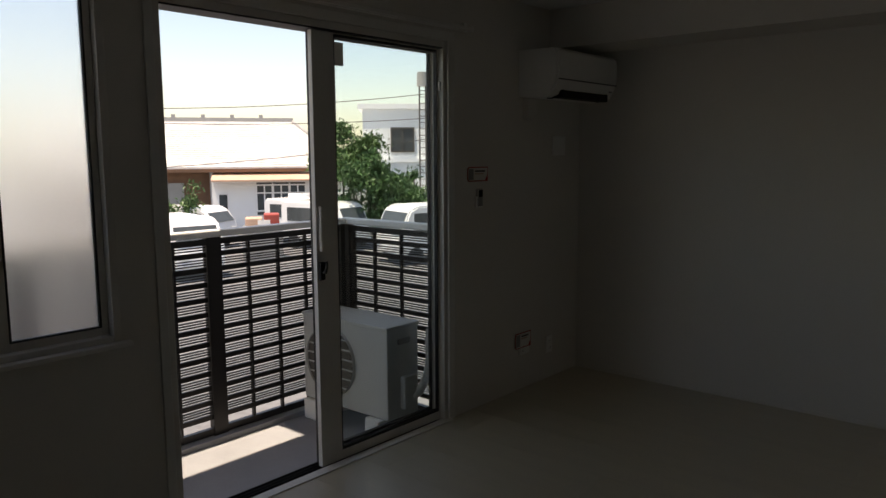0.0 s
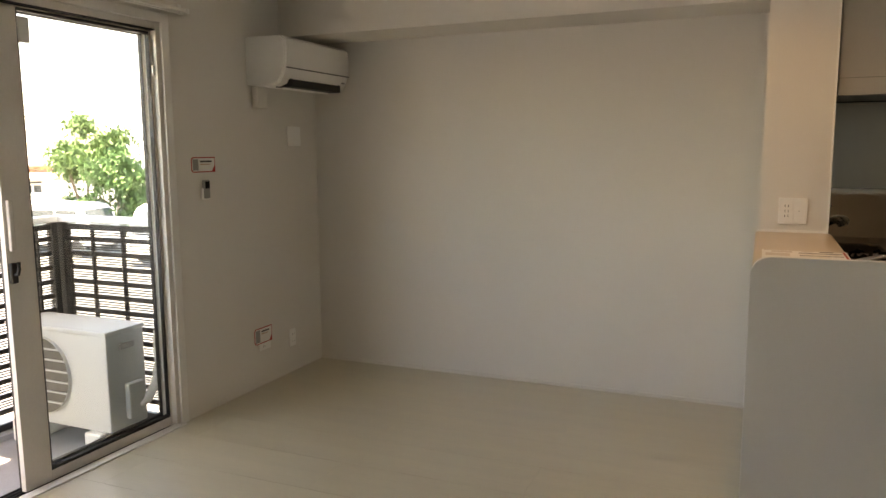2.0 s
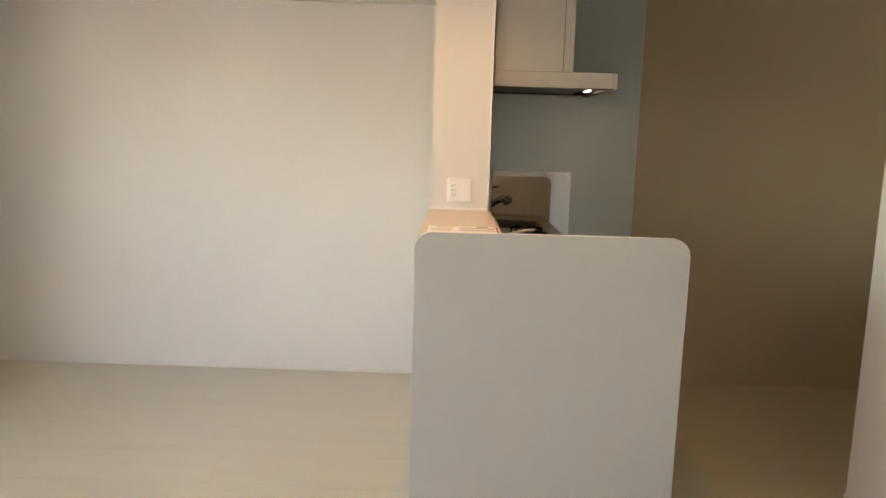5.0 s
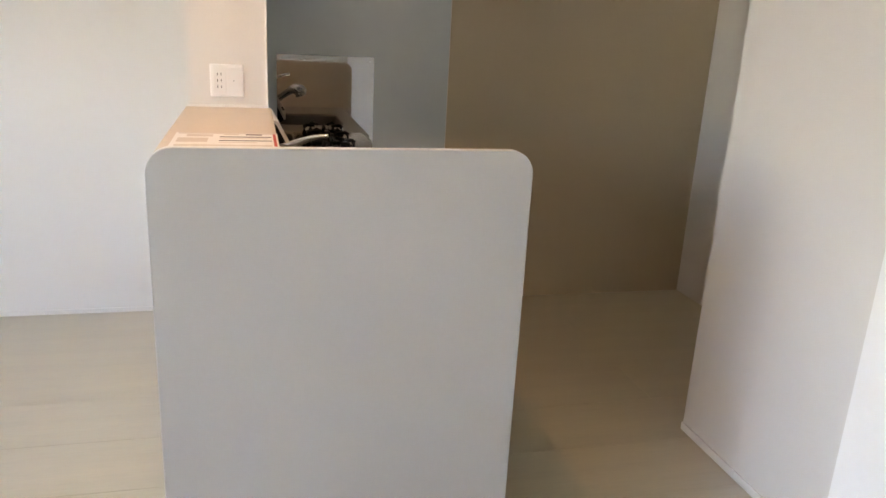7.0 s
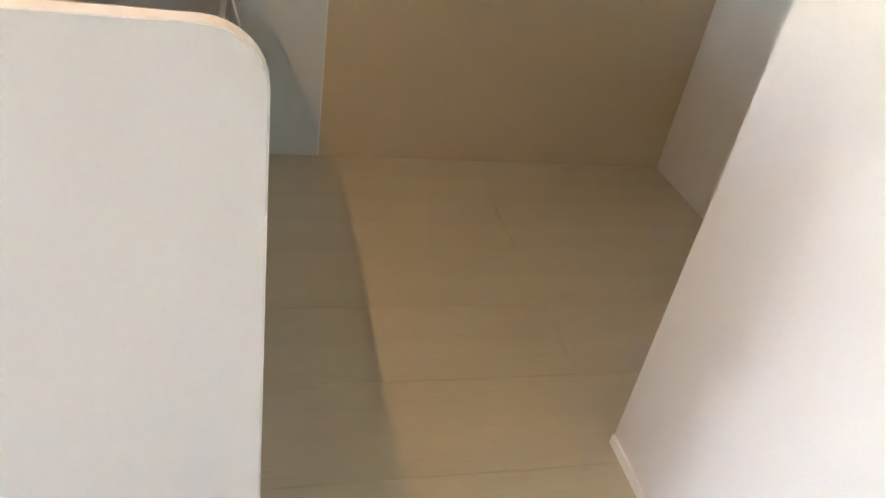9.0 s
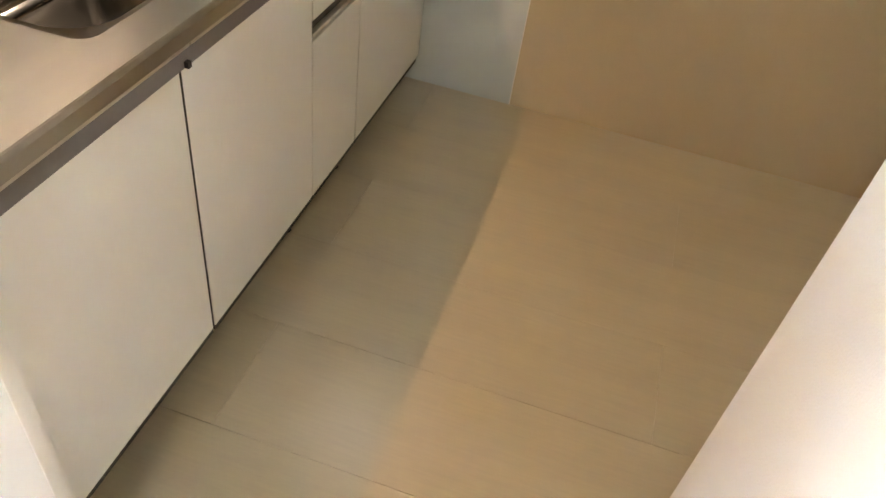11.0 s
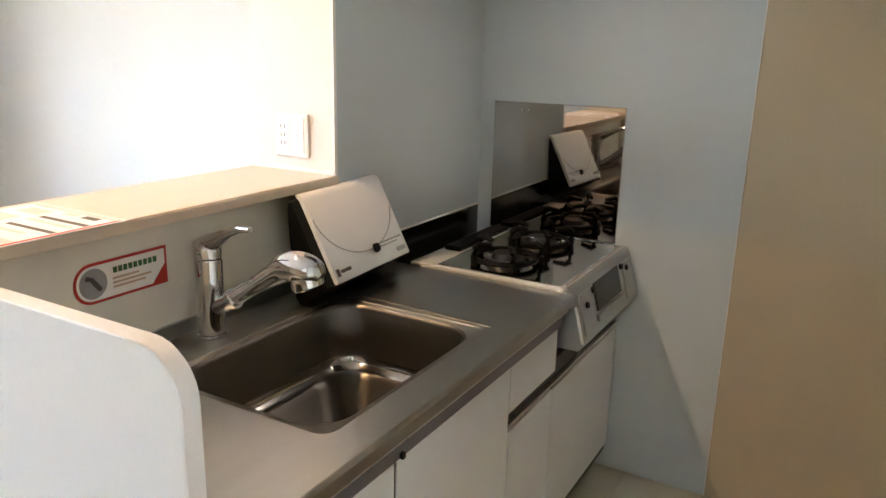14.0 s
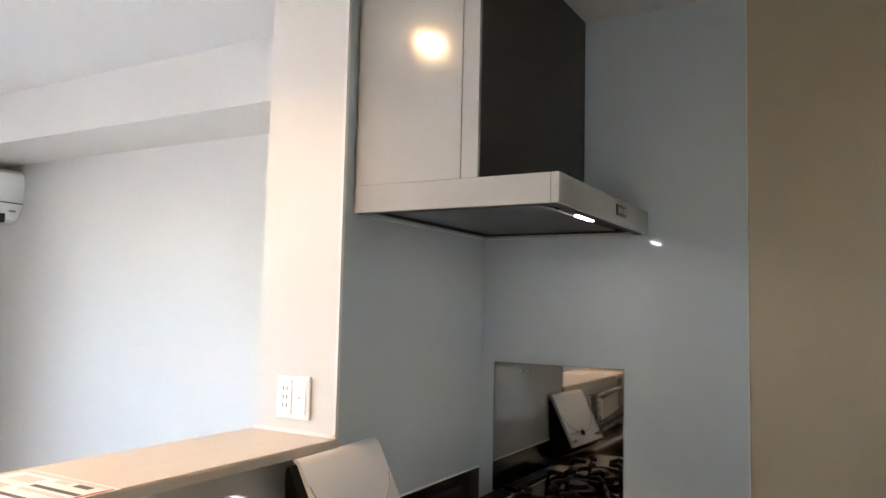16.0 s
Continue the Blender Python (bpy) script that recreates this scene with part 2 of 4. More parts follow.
def prism(bm, outline, axis, a, b):
    """The outline pushed along an axis from a to b. Outline pairs are the two other axes in order."""
    def at(u, v, w):
        return {"x": (w, u, v), "y": (u, w, v), "z": (u, v, w)}[axis]
    lo = [bm.verts.new(at(u, v, a)) for u, v in outline]
    hi = [bm.verts.new(at(u, v, b)) for u, v in outline]
    bm.faces.new(lo)
    bm.faces.new(hi[::-1])
    for i in range(len(lo)):
        j = (i + 1) % len(lo)
        bm.faces.new((lo[i], hi[i], hi[j], lo[j]))
    bmesh.ops.recalc_face_normals(bm, faces=bm.faces)


def mesh(name, bm, material, smooth=False):
    me = bpy.data.meshes.new(name)
    bmesh.ops.recalc_face_normals(bm, faces=bm.faces)
    bm.to_mesh(me)
    bm.free()
    me.materials.append(material)
    if smooth:
        me.shade_smooth()
        me.set_sharp_from_angle(angle=radians(38))
    return me


def part(name, bm, material, parent, label="", smooth=False):
    ob = new(name, mesh(name, bm, material, smooth))
    if parent is not None:
        ob.parent = parent
        ob.matrix_parent_inverse = Matrix.Translation(-parent_base(parent))
    if label:
        ob["label"] = label
    return ob


BASES = {}


def parent_base(ob):
    return BASES.get(ob.name, Vector((0, 0, 0)))


def thing(name, label, category, base=(0, 0, 0), group=""):
    ob = new(name)
    ob.empty_display_size = 0.05
    ob.location = base
    BASES[ob.name] = Vector(base)
    return tagged(ob, label, category, group)


def boxpart(name, dims, material, parent, label="", bev=0.0, smooth=False):
    bm = bmesh.new()
    bx(bm, *dims, bev=bev)
    return part(name, bm, material, parent, label, smooth)


def structure(name, boxes, material, label, category="", bev=0.0):
    bm = bmesh.new()
    for b in boxes:
        bx(bm, *b, bev=bev)
    return tagged(part(name, bm, material, None), label, category or name.split("_")[0], "", "structure")


# ---- the shell ----
YF, YB, XP = 4.80, -1.4, 4.735
D0, D1, DH = 1.62, 3.36, 2.17
W0, W1, WL, WH = 0.20, 1.43, 0.85, 2.17
structure("wall_window", [(-0.14, 0, YB, W0, 0, CEIL), (-0.14, 0, W0, W1, 0, WL), (-0.14, 0, W0, W1, WH, CEIL), (-0.14, 0, W1, D0, 0, CEIL),
                          (-0.14, 0, D0, D1, DH, CEIL), (-0.14, 0, D1, YF, 0, CEIL)], M_WALL, "white textured wallpaper wall with balcony door", "wall")
structure("wall_far", [(-0.14, 5.75, YF, YF + 0.14, 0, CEIL)], M_WALL, "plain white textured wallpaper wall", "wall")
structure("wall_back", [(-0.14, XP + 0.14, YB - 0.14, YB, 0, CEIL)], M_WALL, "plain white wallpaper wall", "wall")
structure("wall_closet", [(4.34, XP, YB, 2.184, 0, CEIL)], M_WALL, "white wallpaper closet wall jutting into the room", "wall")
structure("wall_partition", [(XP, XP + 0.14, YB, 3.31, 0, CEIL), (XP + 0.14, 5.73, 3.17, 3.31, 0, CEIL)], M_WALL, "white wallpaper partition beside the kitchen", "wall")
structure("wall_recess", [(5.59, 5.73, 3.31, YF, 0, CEIL)], M_WALL, "white wallpaper side wall of the fridge recess", "wall")
structure("wall_stub", [(2.914, 3.188, 3.956, YF, 0, CEIL)], M_WALL, "white wallpapered full-height stub wall by the hob", "wall")
structure("ceiling", [(-0.14, 5.75, YB - 0.14, YF + 0.14, CEIL, CEIL + 0.15)], M_CEIL, "plain white papered ceiling", "ceiling")
structure("beam", [(0, 2.914, 4.40, YF, 2.232, CEIL)], M_WALL, "white wallpapered ceiling beam along the wall", "beam")
structure("floor", [(-0.02, 5.75, YB, YF, -0.14, -0.004)], M_GAP, "pale whitewashed wood plank floor", "floor")
structure("baseboard", [(XP - 0.007, XP, 2.184, 3.31, 0, 0.03)], M_TRIM, "slim white skirting strip on the partition", "baseboard")
# Added facing; its paler colour sets this face brighter than the partition.
structure("closet_panel", [(4.328, 4.34, YB, 2.184, 0.02, 2.40)], M_CLOSET, "plain pale facing added on the closet wall", "panel")
structure("baseboard_far", [(0, 2.914, YF - 0.006, YF, 0, 0.022)], M_WALL, "slim white skirting strip along the wall", "baseboard")
structure("trim_stub", [(3.188, 3.196, 3.950, 3.962, 1.125, CEIL)], M_TRIM, "white corner bead on the stub wall", "trim")
structure("trim_panel", [(4.101, 4.104, YF - 0.007, YF, 0, CEIL)], M_TRIM, "white edge strip beside the kitchen panel", "trim")
structure("trim_counter", [(2.905, 3.19, 3.948, 3.956, 1.125, 1.135)], M_TRIM, "white sealant line at the shelf end", "trim")

# accent wallpaper and glossy kitchen panels
structure("wall_accent", [(4.1042, 5.59, YF - 0.003, YF, 0, CEIL)], M_ACCENT, "beige-brown accent wallpaper beside the kitchen panel", "wall")
structure("kitchen_panel_back", [(3.1942, 4.101, YF - 0.006, YF, 0, CEIL)], M_PANEL, "glossy blue-grey wall panel behind the hob", "wall panel")
structure("kitchen_panel_side", [(3.188, 3.194, 3.962, YF - 0.006, 0.5, CEIL)], M_PANEL, "glossy blue-grey wall panel beside the hob", "wall panel")

# ---- balcony door and window ----
door = tagged(new("door_1"), "open sliding glass balcony door in champagne aluminium frame", "sliding door", "", "structure")
bm = bmesh.new()
for b in ((-0.13, -0.005, D0, D0 + 0.035, 0, DH), (-0.13, -0.005, D1 - 0.035, D1, 0, DH), (-0.13, -0.005, D0 + 0.035, D1 - 0.035, DH - 0.035, DH)):
    bx(bm, *b, bev=0.003)
part("door_frame", bm, M_SASH, door)
bm = bmesh.new()
for x in (-0.118, -0.092, -0.066, -0.040):
    bx(bm, x - 0.003, x + 0.003, D0 + 0.035, D1 - 0.035, -0.018, -0.004)
bx(bm, -0.135, -0.022, D0 + 0.035, D1 - 0.035, -0.03, -0.018)
part("door_track", bm, M_BLACK, door, "black grooved bottom track")
# Added black strip covers the pale underside of the frame head.
boxpart("head_strip", (-0.125, -0.008, D0 + 0.035, D1 - 0.035, DH - 0.042, DH - 0.0355), M_BLACK, door, "black strip added under the door head")
boxpart("threshold", (-0.022, 0.035, D0, D1, -0.003, 0.006), M_SASH, door, "", 0.002)
for (b, nm) in (((0.0, 0.014, D1 - 0.012, D1 + 0.042, 0, DH + 0.05), "casing"), ((0.0, 0.012, D0 - 0.04, D0, 0, DH + 0.05), "casing"), ((0.0, 0.012, D0, D1, DH, DH + 0.05), "casing")):
    boxpart(nm, b, M_TRIM, door, "", 0.003)


def leaf(xc, y0, y1, stile0, stile1):
    f = bmesh.new()
    for b in ((xc - 0.014, xc + 0.014, y0, y0 + stile0, 0.0, DH - 0.036), (xc - 0.014, xc + 0.014, y1 - stile1, y1, 0.0, DH - 0.036),
              (xc - 0.013, xc + 0.013, y0 + stile0, y1 - stile1, 0.0, 0.056), (xc - 0.013, xc + 0.013, y0 + stile0, y1 - stile1, 2.120, DH - 0.036)):
        bx(f, *b, bev=0.002)
    lf = part("door_leaf", f, M_SASH, door)
    g = bmesh.new()
    a0, a1 = y0 + stile0, y1 - stile1
    for b in ((xc - 0.009, xc + 0.015, a0, a0 + 0.005, 0.056, 2.12), (xc - 0.009, xc + 0.015, a1 - 0.004, a1, 0.056, 2.12), (xc - 0.009, xc + 0.015, a0, a1, 0.050, 0.064), (xc - 0.009, xc + 0.015, a0, a1, 2.108, 2.122)):
        bx(g, *b)
    part("gasket", g, M_BLACK, lf, "black rubber glazing gasket")
    gl = boxpart("pane", (xc - 0.003, xc + 0.003, a0, a1, 0.055, 2.121), M_GLASS, lf)
    gl.visible_shadow = False
    return lf


inner = leaf(-0.053, 2.425, 3.325, 0.135, 0.014)
outer = leaf(-0.105, 2.462, 3.323, 0.080, 0.012)
boxpart("edge_seal", (-0.112, -0.075, 2.450, 2.462, 0.0, 2.13), M_BLACK, outer, "black edge seal")
boxpart("pull_handle", (-0.039, -0.018, 2.438, 2.462, 1.085, 1.305), M_SASH, inner, "", 0.006)
bm = bmesh.new()
bx(bm, -0.039, -0.020, 2.430, 2.462, 0.945, 1.035, 0.006)
tube(bm, [(-0.02, 2.447, 0.985), (-0.005, 2.447, 0.985), (0.004, 2.447, 1.01), (0.004, 2.447, 1.04)], 0.008, 10)
part("crescent_lock", bm, M_BLACK, inner, "black crescent lock")
boxpart("upper_guard", (-0.048, -0.030, 2.561, 2.615, 1.975, 2.085), M_PLAST, inner, "pale plastic block", 0.004)
boxpart("side_latch", (-0.035, -0.02, 3.312, 3.324, 1.90, 1.95), M_PLAST, inner, "", 0.003)

win = tagged(new("window_1"), "frosted two-pane sliding window with aluminium frame", "window", "", "structure")
bm = bmesh.new()
for b in ((-0.12, 0.004, W0, W0 + 0.03, WL, WH), (-0.12, 0.004, W1 - 0.03, W1, WL, WH), (-0.12, 0.004, W0 + 0.03, W1 - 0.03, WL, WL + 0.025), (-0.12, 0.004, W0 + 0.03, W1 - 0.03, WH - 0.03, WH)):
    bx(bm, *b, bev=0.003)
part("window_frame", bm, M_SASH, win)
boxpart("window_sill", (-0.01, 0.035, W0 - 0.03, W1 + 0.03, WL - 0.022, WL), M_TRIM, win, "", 0.004)
for xc, y0, y1 in ((-0.045, 1.02, W1 - 0.03), (-0.08, W0 + 0.03, 1.07)):
    bm = bmesh.new()
    for b in ((xc - 0.012, xc + 0.012, y0, y0 + 0.034, WL + 0.025, WH - 0.03), (xc - 0.012, xc + 0.012, y1 - 0.026, y1, WL + 0.025, WH - 0.03),
              (xc - 0.012, xc + 0.012, y0 + 0.034, y1 - 0.026, WL + 0.025, WL + 0.055), (xc - 0.012, xc + 0.012, y0 + 0.034, y1 - 0.026, WH - 0.06, WH - 0.03)):
        bx(bm, *b, bev=0.002)
    s = part("window_sash", bm, M_SASH, win)
    p = boxpart("pane", (xc - 0.003, xc + 0.003, y0 + 0.03, y1 - 0.022, WL + 0.05, WH - 0.055), M_FROST, s, "frosted glass")
    p.visible_shadow = False
    g = bmesh.new()
    for b in ((xc - 0.008, xc + 0.0125, y1 - 0.034, y1 - 0.026, WL + 0.055, WH - 0.06), (xc - 0.008, xc + 0.0125, y0 + 0.034, y0 + 0.041, WL + 0.055, WH - 0.06), (xc - 0.008, xc + 0.0125, y0 + 0.034, y1 - 0.026, WL + 0.055, WL + 0.062)):
        bx(g, *b)
    part("gasket", g, M_BLACK, s)

rail = thing("curtain_rail", "white double curtain rail above the balcony door", "curtain rail", (0.06, 2.5, 2.235))
for x in (0.045, 0.085):
    boxpart("track", (x - 0.008, x + 0.008, 1.35, 3.453, 2.228, 2.248), M_TRIM, rail, "", 0.003)
    boxpart("end_cap", (x - 0.011, x + 0.011, 3.4532, 3.473, 2.225, 2.251), M_PLAST, rail, "", 0.003)
for y in (1.5, 2.45, 3.40):
    boxpart("bracket", (0.0, 0.095, y - 0.012, y + 0.012, 2.248, 2.262), M_PLAST, rail)

# ---- living room fixtures ----
ac = thing("air_conditioner", "white wall-mounted split air conditioner with open louvre", "air conditioner", (0, 4.41, 1.91))
prof = [(0.0, 1.905), (0.185, 1.895), (0.235, 1.912), (0.270, 1.970), (0.286, 2.03), (0.289, 2.11), (0.281, 2.166), (0.255, 2.186), (0.0, 2.190)]
bm = bmesh.new()
lo = [bm.verts.new((x, 4.052, z)) for x, z in prof]
hi = [bm.verts.new((x, 4.796, z)) for x, z in prof]
bm.faces.new(lo)
bm.faces.new(hi)
for i in range(len(prof)):
    j = (i + 1) % len(prof)
    bm.faces.new((lo[i], lo[j], hi[j], hi[i]))
bmesh.ops.recalc_face_normals(bm, faces=bm.faces)
bmesh.ops.bevel(bm, geom=[e for e in bm.edges if abs(e.verts[0].co.y - e.verts[1].co.y) < 0.01 and min(e.verts[0].co.x, e.verts[1].co.x) > 0.1], offset=0.012, segments=3, affect="EDGES")
part("body", bm, M_PLAST, ac, "", True)
boxpart("air_outlet", (0.15, 0.267, 4.135, 4.705, 1.8905, 1.940), M_BLACK, ac, "dark air outlet slot", 0.004)
bm = bmesh.new()
bx(bm, -0.055, 0.055, 4.15, 4.67, -0.003, 0.003, 0.002, m=pose(0.228, 0, 1.914, 0, -35, 0))
part("louvre", bm, M_PLAST, ac)
bm = bmesh.new()
bx(bm, 0.262, 0.2885, 4.066, 4.785, 1.998, 2.003)
part("panel_seam", bm, M_INK, ac)
boxpart("indicator", (0.248, 0.268, 4.725, 4.76, 1.952, 1.962), M_GREY, ac)
cover = thing("pipe_cover", "small white duct cover under the air conditioner", "pipe cover", (0, 4.13, 1.77))
boxpart("body", (0.0, 0.045, 4.09, 4.20, 1.765, 1.899), M_WALL, cover, "", 0.008)
bp = thing("blank_plate", "square white blank cover plate on the wall", "wall plate", (0, 4.45, 1.61))
boxpart("plate", (0.0, 0.010, 4.445, 4.596, 1.537, 1.667), M_PLAST, bp, "", 0.004)


def sticker_on_wall(name, y0, y1, z0, z1, label):
    s = thing(name, label, "label", (0, (y0 + y1) / 2, z0))
    o = bmesh.new()
    prism(o, rrect(y0, y1, z0, z1, 0.02, 5, (1, 0, 0, 1)), "x", 0.0005, 0.002)
    part("border", o, M_RED, s)
    o = bmesh.new()
    prism(o, rrect(y0 + 0.006, y1 - 0.006, z0 + 0.006, z1 - 0.006, 0.016, 5, (1, 0, 0, 1)), "x", 0.002, 0.003)
    part("card", o, M_PAPER, s)
    boxpart("picture", (0.003, 0.0036, y0 + 0.010, y0 + 0.055, z0 + 0.012, z1 - 0.012), M_GREY, s)
    boxpart("text_bar", (0.003, 0.0036, y0 + 0.070, y1 - 0.03, z1 - 0.030, z1 - 0.020), M_INK, s)
    boxpart("text_bar", (0.003, 0.0036, y0 + 0.070, y1 - 0.045, z1 - 0.044, z1 - 0.038), M_TAN, s)
    o = bmesh.new()
    prism(o, [(y1 - 0.03, z0 + 0.006), (y1 - 0.006, z0 + 0.006), (y1 - 0.006, z0 + 0.04)], "x", 0.003, 0.0036)
    part("corner_mark", o, M_RED, s)
    return s


sticker_on_wall("notice_label", 3.531, 3.727, 1.388, 1.474, "small red-bordered notice label on the wall")
rc = thing("remote_control", "grey air conditioner remote in wall holder", "remote control", (0, 3.585, 1.25))
boxpart("holder", (0.0, 0.018, 3.598, 3.656, 1.235, 1.30), M_PLAST, rc, "", 0.004)
boxpart("body", (0.004, 0.026, 3.604, 3.650, 1.24, 1.345), M_GREY, rc, "", 0.006)
boxpart("display", (0.026, 0.0275, 3.609, 3.645, 1.297, 1.337), M_SCREEN, rc)


def outlet_x(y0, y1, z0, z1, holes):
    o = thing("wall_outlet", "white plastic double wall outlet plate", "outlet", (0, (y0 + y1) / 2, z0), "wall outlets")
    boxpart("plate", (0, 0.008, y0, y1, z0, z1), M_PLAST, o, "", 0.003)
    boxpart("insert", (0.008, 0.011, y0 + 0.012, y1 - 0.012, z0 + 0.02, z1 - 0.02), M_PLAST, o, "", 0.001)
    for y, z in holes:
        boxpart("slot", (0.011, 0.0115, y - 0.0015, y + 0.0015, z - 0.005, z + 0.005), M_INK, o)
    return o


outlet_x(4.395, 4.465, 0.18, 0.30, [(4.42, 0.215), (4.44, 0.215), (4.42, 0.265), (4.44, 0.265)])
outlet_x(4.066, 4.181, 0.232, 0.352, [(4.096, 0.257), (4.111, 0.257)])
lab = sticker_on_wall("outlet_label", 4.008, 4.188, 0.282, 0.385, "red-bordered notice label hanging over the outlet")
lab.location.x = 0.0118

# ---- balcony ----
FX, FY, BZ = -1.05, 3.53, -0.12
structure("balcony_floor", [(-1.18, -0.14, -0.6, 3.68, -0.30, BZ)], M_CONC, "grey coated concrete balcony floor", "balcony floor")
# Slab out of view; its stepped edge is cut to limit the sun patch.
structure("balcony_soffit", [(-0.84, -0.14, -0.6, 2.15, 2.62, 2.80), (-1.18, -0.14, 2.15, 3.68, 2.62, 2.80)], M_EXT, "unseen slab above the balcony, stepped to shape the sun patch", "balcony ceiling")
structure("wall_outer", [(-0.28, -0.14, 3.55, 6.5, -1.9, 5.2), (-0.28, -0.14, -4.0, -0.6, -1.9, 5.2)], M_EXT, "pale rendered outside wall", "wall")


def fence(name, along, fixed, a0, a1, posts, thin, label):
    f = thing(name, label, "balcony fence", (fixed, a0, BZ) if along == "y" else (a0, fixed, BZ))

    def b(n, u0, u1, w, z0, z1, m, bev=0.0):
        d = (fixed - w, fixed + w, u0, u1, z0, z1) if along == "y" else (u0, u1, fixed - w, fixed + w, z0, z1)
        return boxpart(n, d, m, f, "", bev)
    b("handrail", a0, a1, 0.035, 1.085, 1.125, M_RAIL_SUN, 0.008)
    b("top_bar", a0, a1, 0.016, 1.040, 1.075, M_FENCE)
    b("bottom_bar", a0, a1, 0.016, -0.085, -0.045, M_FENCE)
    for u, w in posts:
        b("post", u - w / 2, u + w / 2, 0.024, BZ, 1.086, M_FENCE, 0.003)
    for u in thin:
        b("upright", u - 0.007, u + 0.007, 0.012, -0.045, 1.04, M_FENCE)
    for k in range(12):
        z = 0.985 - 0.0875 * k
        b("slat", a0, a1, 0.009, z - 0.015, z + 0.015, M_FENCE)
        for j in range(3):
            zz = z + 0.0125 + 0.015 * (j + 1) + 0.0005
            b("louvre", a0, a1, 0.005, zz - 0.004, zz + 0.004, M_FENCE)
    return f


fence("balcony_fence", "y", FX, -0.55, 3.49, [(2.487, 0.095), (1.45, 0.095), (0.4, 0.095), (3.47, 0.04)],
      [0.2, 0.75, 0.97, 1.19, 1.8, 2.02, 2.24, 2.73, 2.946, 3.16, 3.36], "black aluminium louvred balcony fence with flat handrail")
fence("balcony_side_fence", "x", FY, FX - 0.03, -0.285, [(-1.035, 0.05)], [-0.98, -0.782, -0.539], "black aluminium louvred fence closing the balcony end")
boxpart("kerb", (-1.12, -0.98, -0.55, 3.6, BZ, BZ + 0.03), M_CONC, None)
tagged(bpy.data.objects["kerb"], "low concrete upstand under the fence", "kerb", "", "structure")

odu = thing("outdoor_unit", "ivory air conditioner outdoor unit on plastic blocks", "outdoor unit", (-0.68, 3.27, BZ))
boxpart("casing", (-0.965, -0.215, 3.065, 3.325, 0.01, 0.545), M_ODU, odu, "", 0.008)
boxpart("top_cover", (-0.972, -0.208, 3.058, 3.332, 0.543, 0.566), M_ODU, odu, "", 0.006)
bm = bmesh.new()
cyl(bm, (-0.70, 3.068, 0.29), (-0.70, 3.056, 0.29), 0.215, 0.215, 40)
part("fan_opening", bm, M_INK, odu, "dark fan opening")
for k in range(6):
    z = 0.14 + 0.06 * k
    h = math.sqrt(max(0.0, 0.21 ** 2 - (z - 0.29) ** 2))
    boxpart("grille_bar", (-0.70 - h, -0.70 + h, 3.048, 3.055, z - 0.004, z + 0.004), M_ODU, odu)
bm = bmesh.new()
bmesh.ops.create_cone(bm, cap_ends=False, segments=40, radius1=0.216, radius2=0.216, depth=0.02, matrix=pose(-0.70, 3.055, 0.29, 90))
part("fan_ring", bm, M_ODU, odu)
boxpart("grip", (-0.217, -0.205, 3.15, 3.25, 0.45, 0.485), M_GREY, odu, "dark recessed grip", 0.004)
boxpart("valve_cover", (-0.217, -0.180, 3.17, 3.28, 0.06, 0.26), M_ODU, odu, "", 0.01)
bm = bmesh.new()
tube(bm, [(-0.20, 3.25, 0.12), (-0.185, 3.30, 0.14), (-0.175, 3.36, 0.22), (-0.175, 3.39, 0.33), (-0.19, 3.40, 0.42), (-0.20, 3.42, 0.50)], 0.026, 10)
part("refrigerant_pipe", bm, M_PLAST, odu, "white taped pipe", True)
for x in (-0.88, -0.32):
    boxpart("foot_block", (x - 0.06, x + 0.06, 3.03, 3.37, BZ, 0.01), M_PLAST, odu, "pale plastic foot block", 0.01)

# ---- kitchen: half wall, end panel, shelf ----
structure("wall_half", [(2.93, 3.14, 2.886, 3.956, 0, 1.099)], M_SPLASH, "low cream half wall behind the sink", "wall")
ep = thing("end_panel", "tall pale laminate end panel with rounded top corners", "end panel", (3.37, 2.873, 0))
bm = bmesh.new()
prism(bm, rrect(2.895, 3.850, 0.0, 1.155, 0.062, 8, (0, 0, 1, 1)), "y", 2.860, 2.885)
bmesh.ops.bevel(bm, geom=[e for e in bm.edges if abs(e.verts[0].co.y - e.verts[1].co.y) < 1e-4], offset=0.0015, segments=1, affect="EDGES")
part("panel", bm, M_SIDE, ep, "", True)
bm = bmesh.new()
ring_in, ring_out = rrect(2.8955, 3.8495, 0.0, 1.1545, 0.062, 8, (0, 0, 1, 1)), rrect(2.894, 3.851, 0.0, 1.156, 0.0635, 8, (0, 0, 1, 1))
rows4 = [[bm.verts.new((x, y, z)) for x, z in r] for r, y in ((ring_in, 2.8595), (ring_out, 2.8605), (ring_out, 2.8845), (ring_in, 2.8855))]
for ra, rb in zip(rows4, rows4[1:]):
    for i in range(1, len(ra)):
        bm.faces.new((ra[i], ra[(i + 1) % len(ra)], rb[(i + 1) % len(ra)], rb[i]))
part("edge_band", bm, M_TRIM, ep, "pale plastic edge band", True)
shelf = thing("counter_shelf", "beige wood-grain shelf board on the half wall", "shelf", (3.05, 3.42, 1.10))
bm = bmesh.new()
prism(bm, rrect(2.900, 3.205, 2.886, 3.955, 0.012, 4, (0, 0, 0, 0)), "z", 1.0995, 1.125)
bmesh.ops.bevel(bm, geom=[e for e in bm.edges if abs(e.verts[0].co.z - e.verts[1].co.z) < 1e-4], offset=0.004, segments=2, affect="EDGES")
part("board", bm, M_SHELF, shelf, "", True)
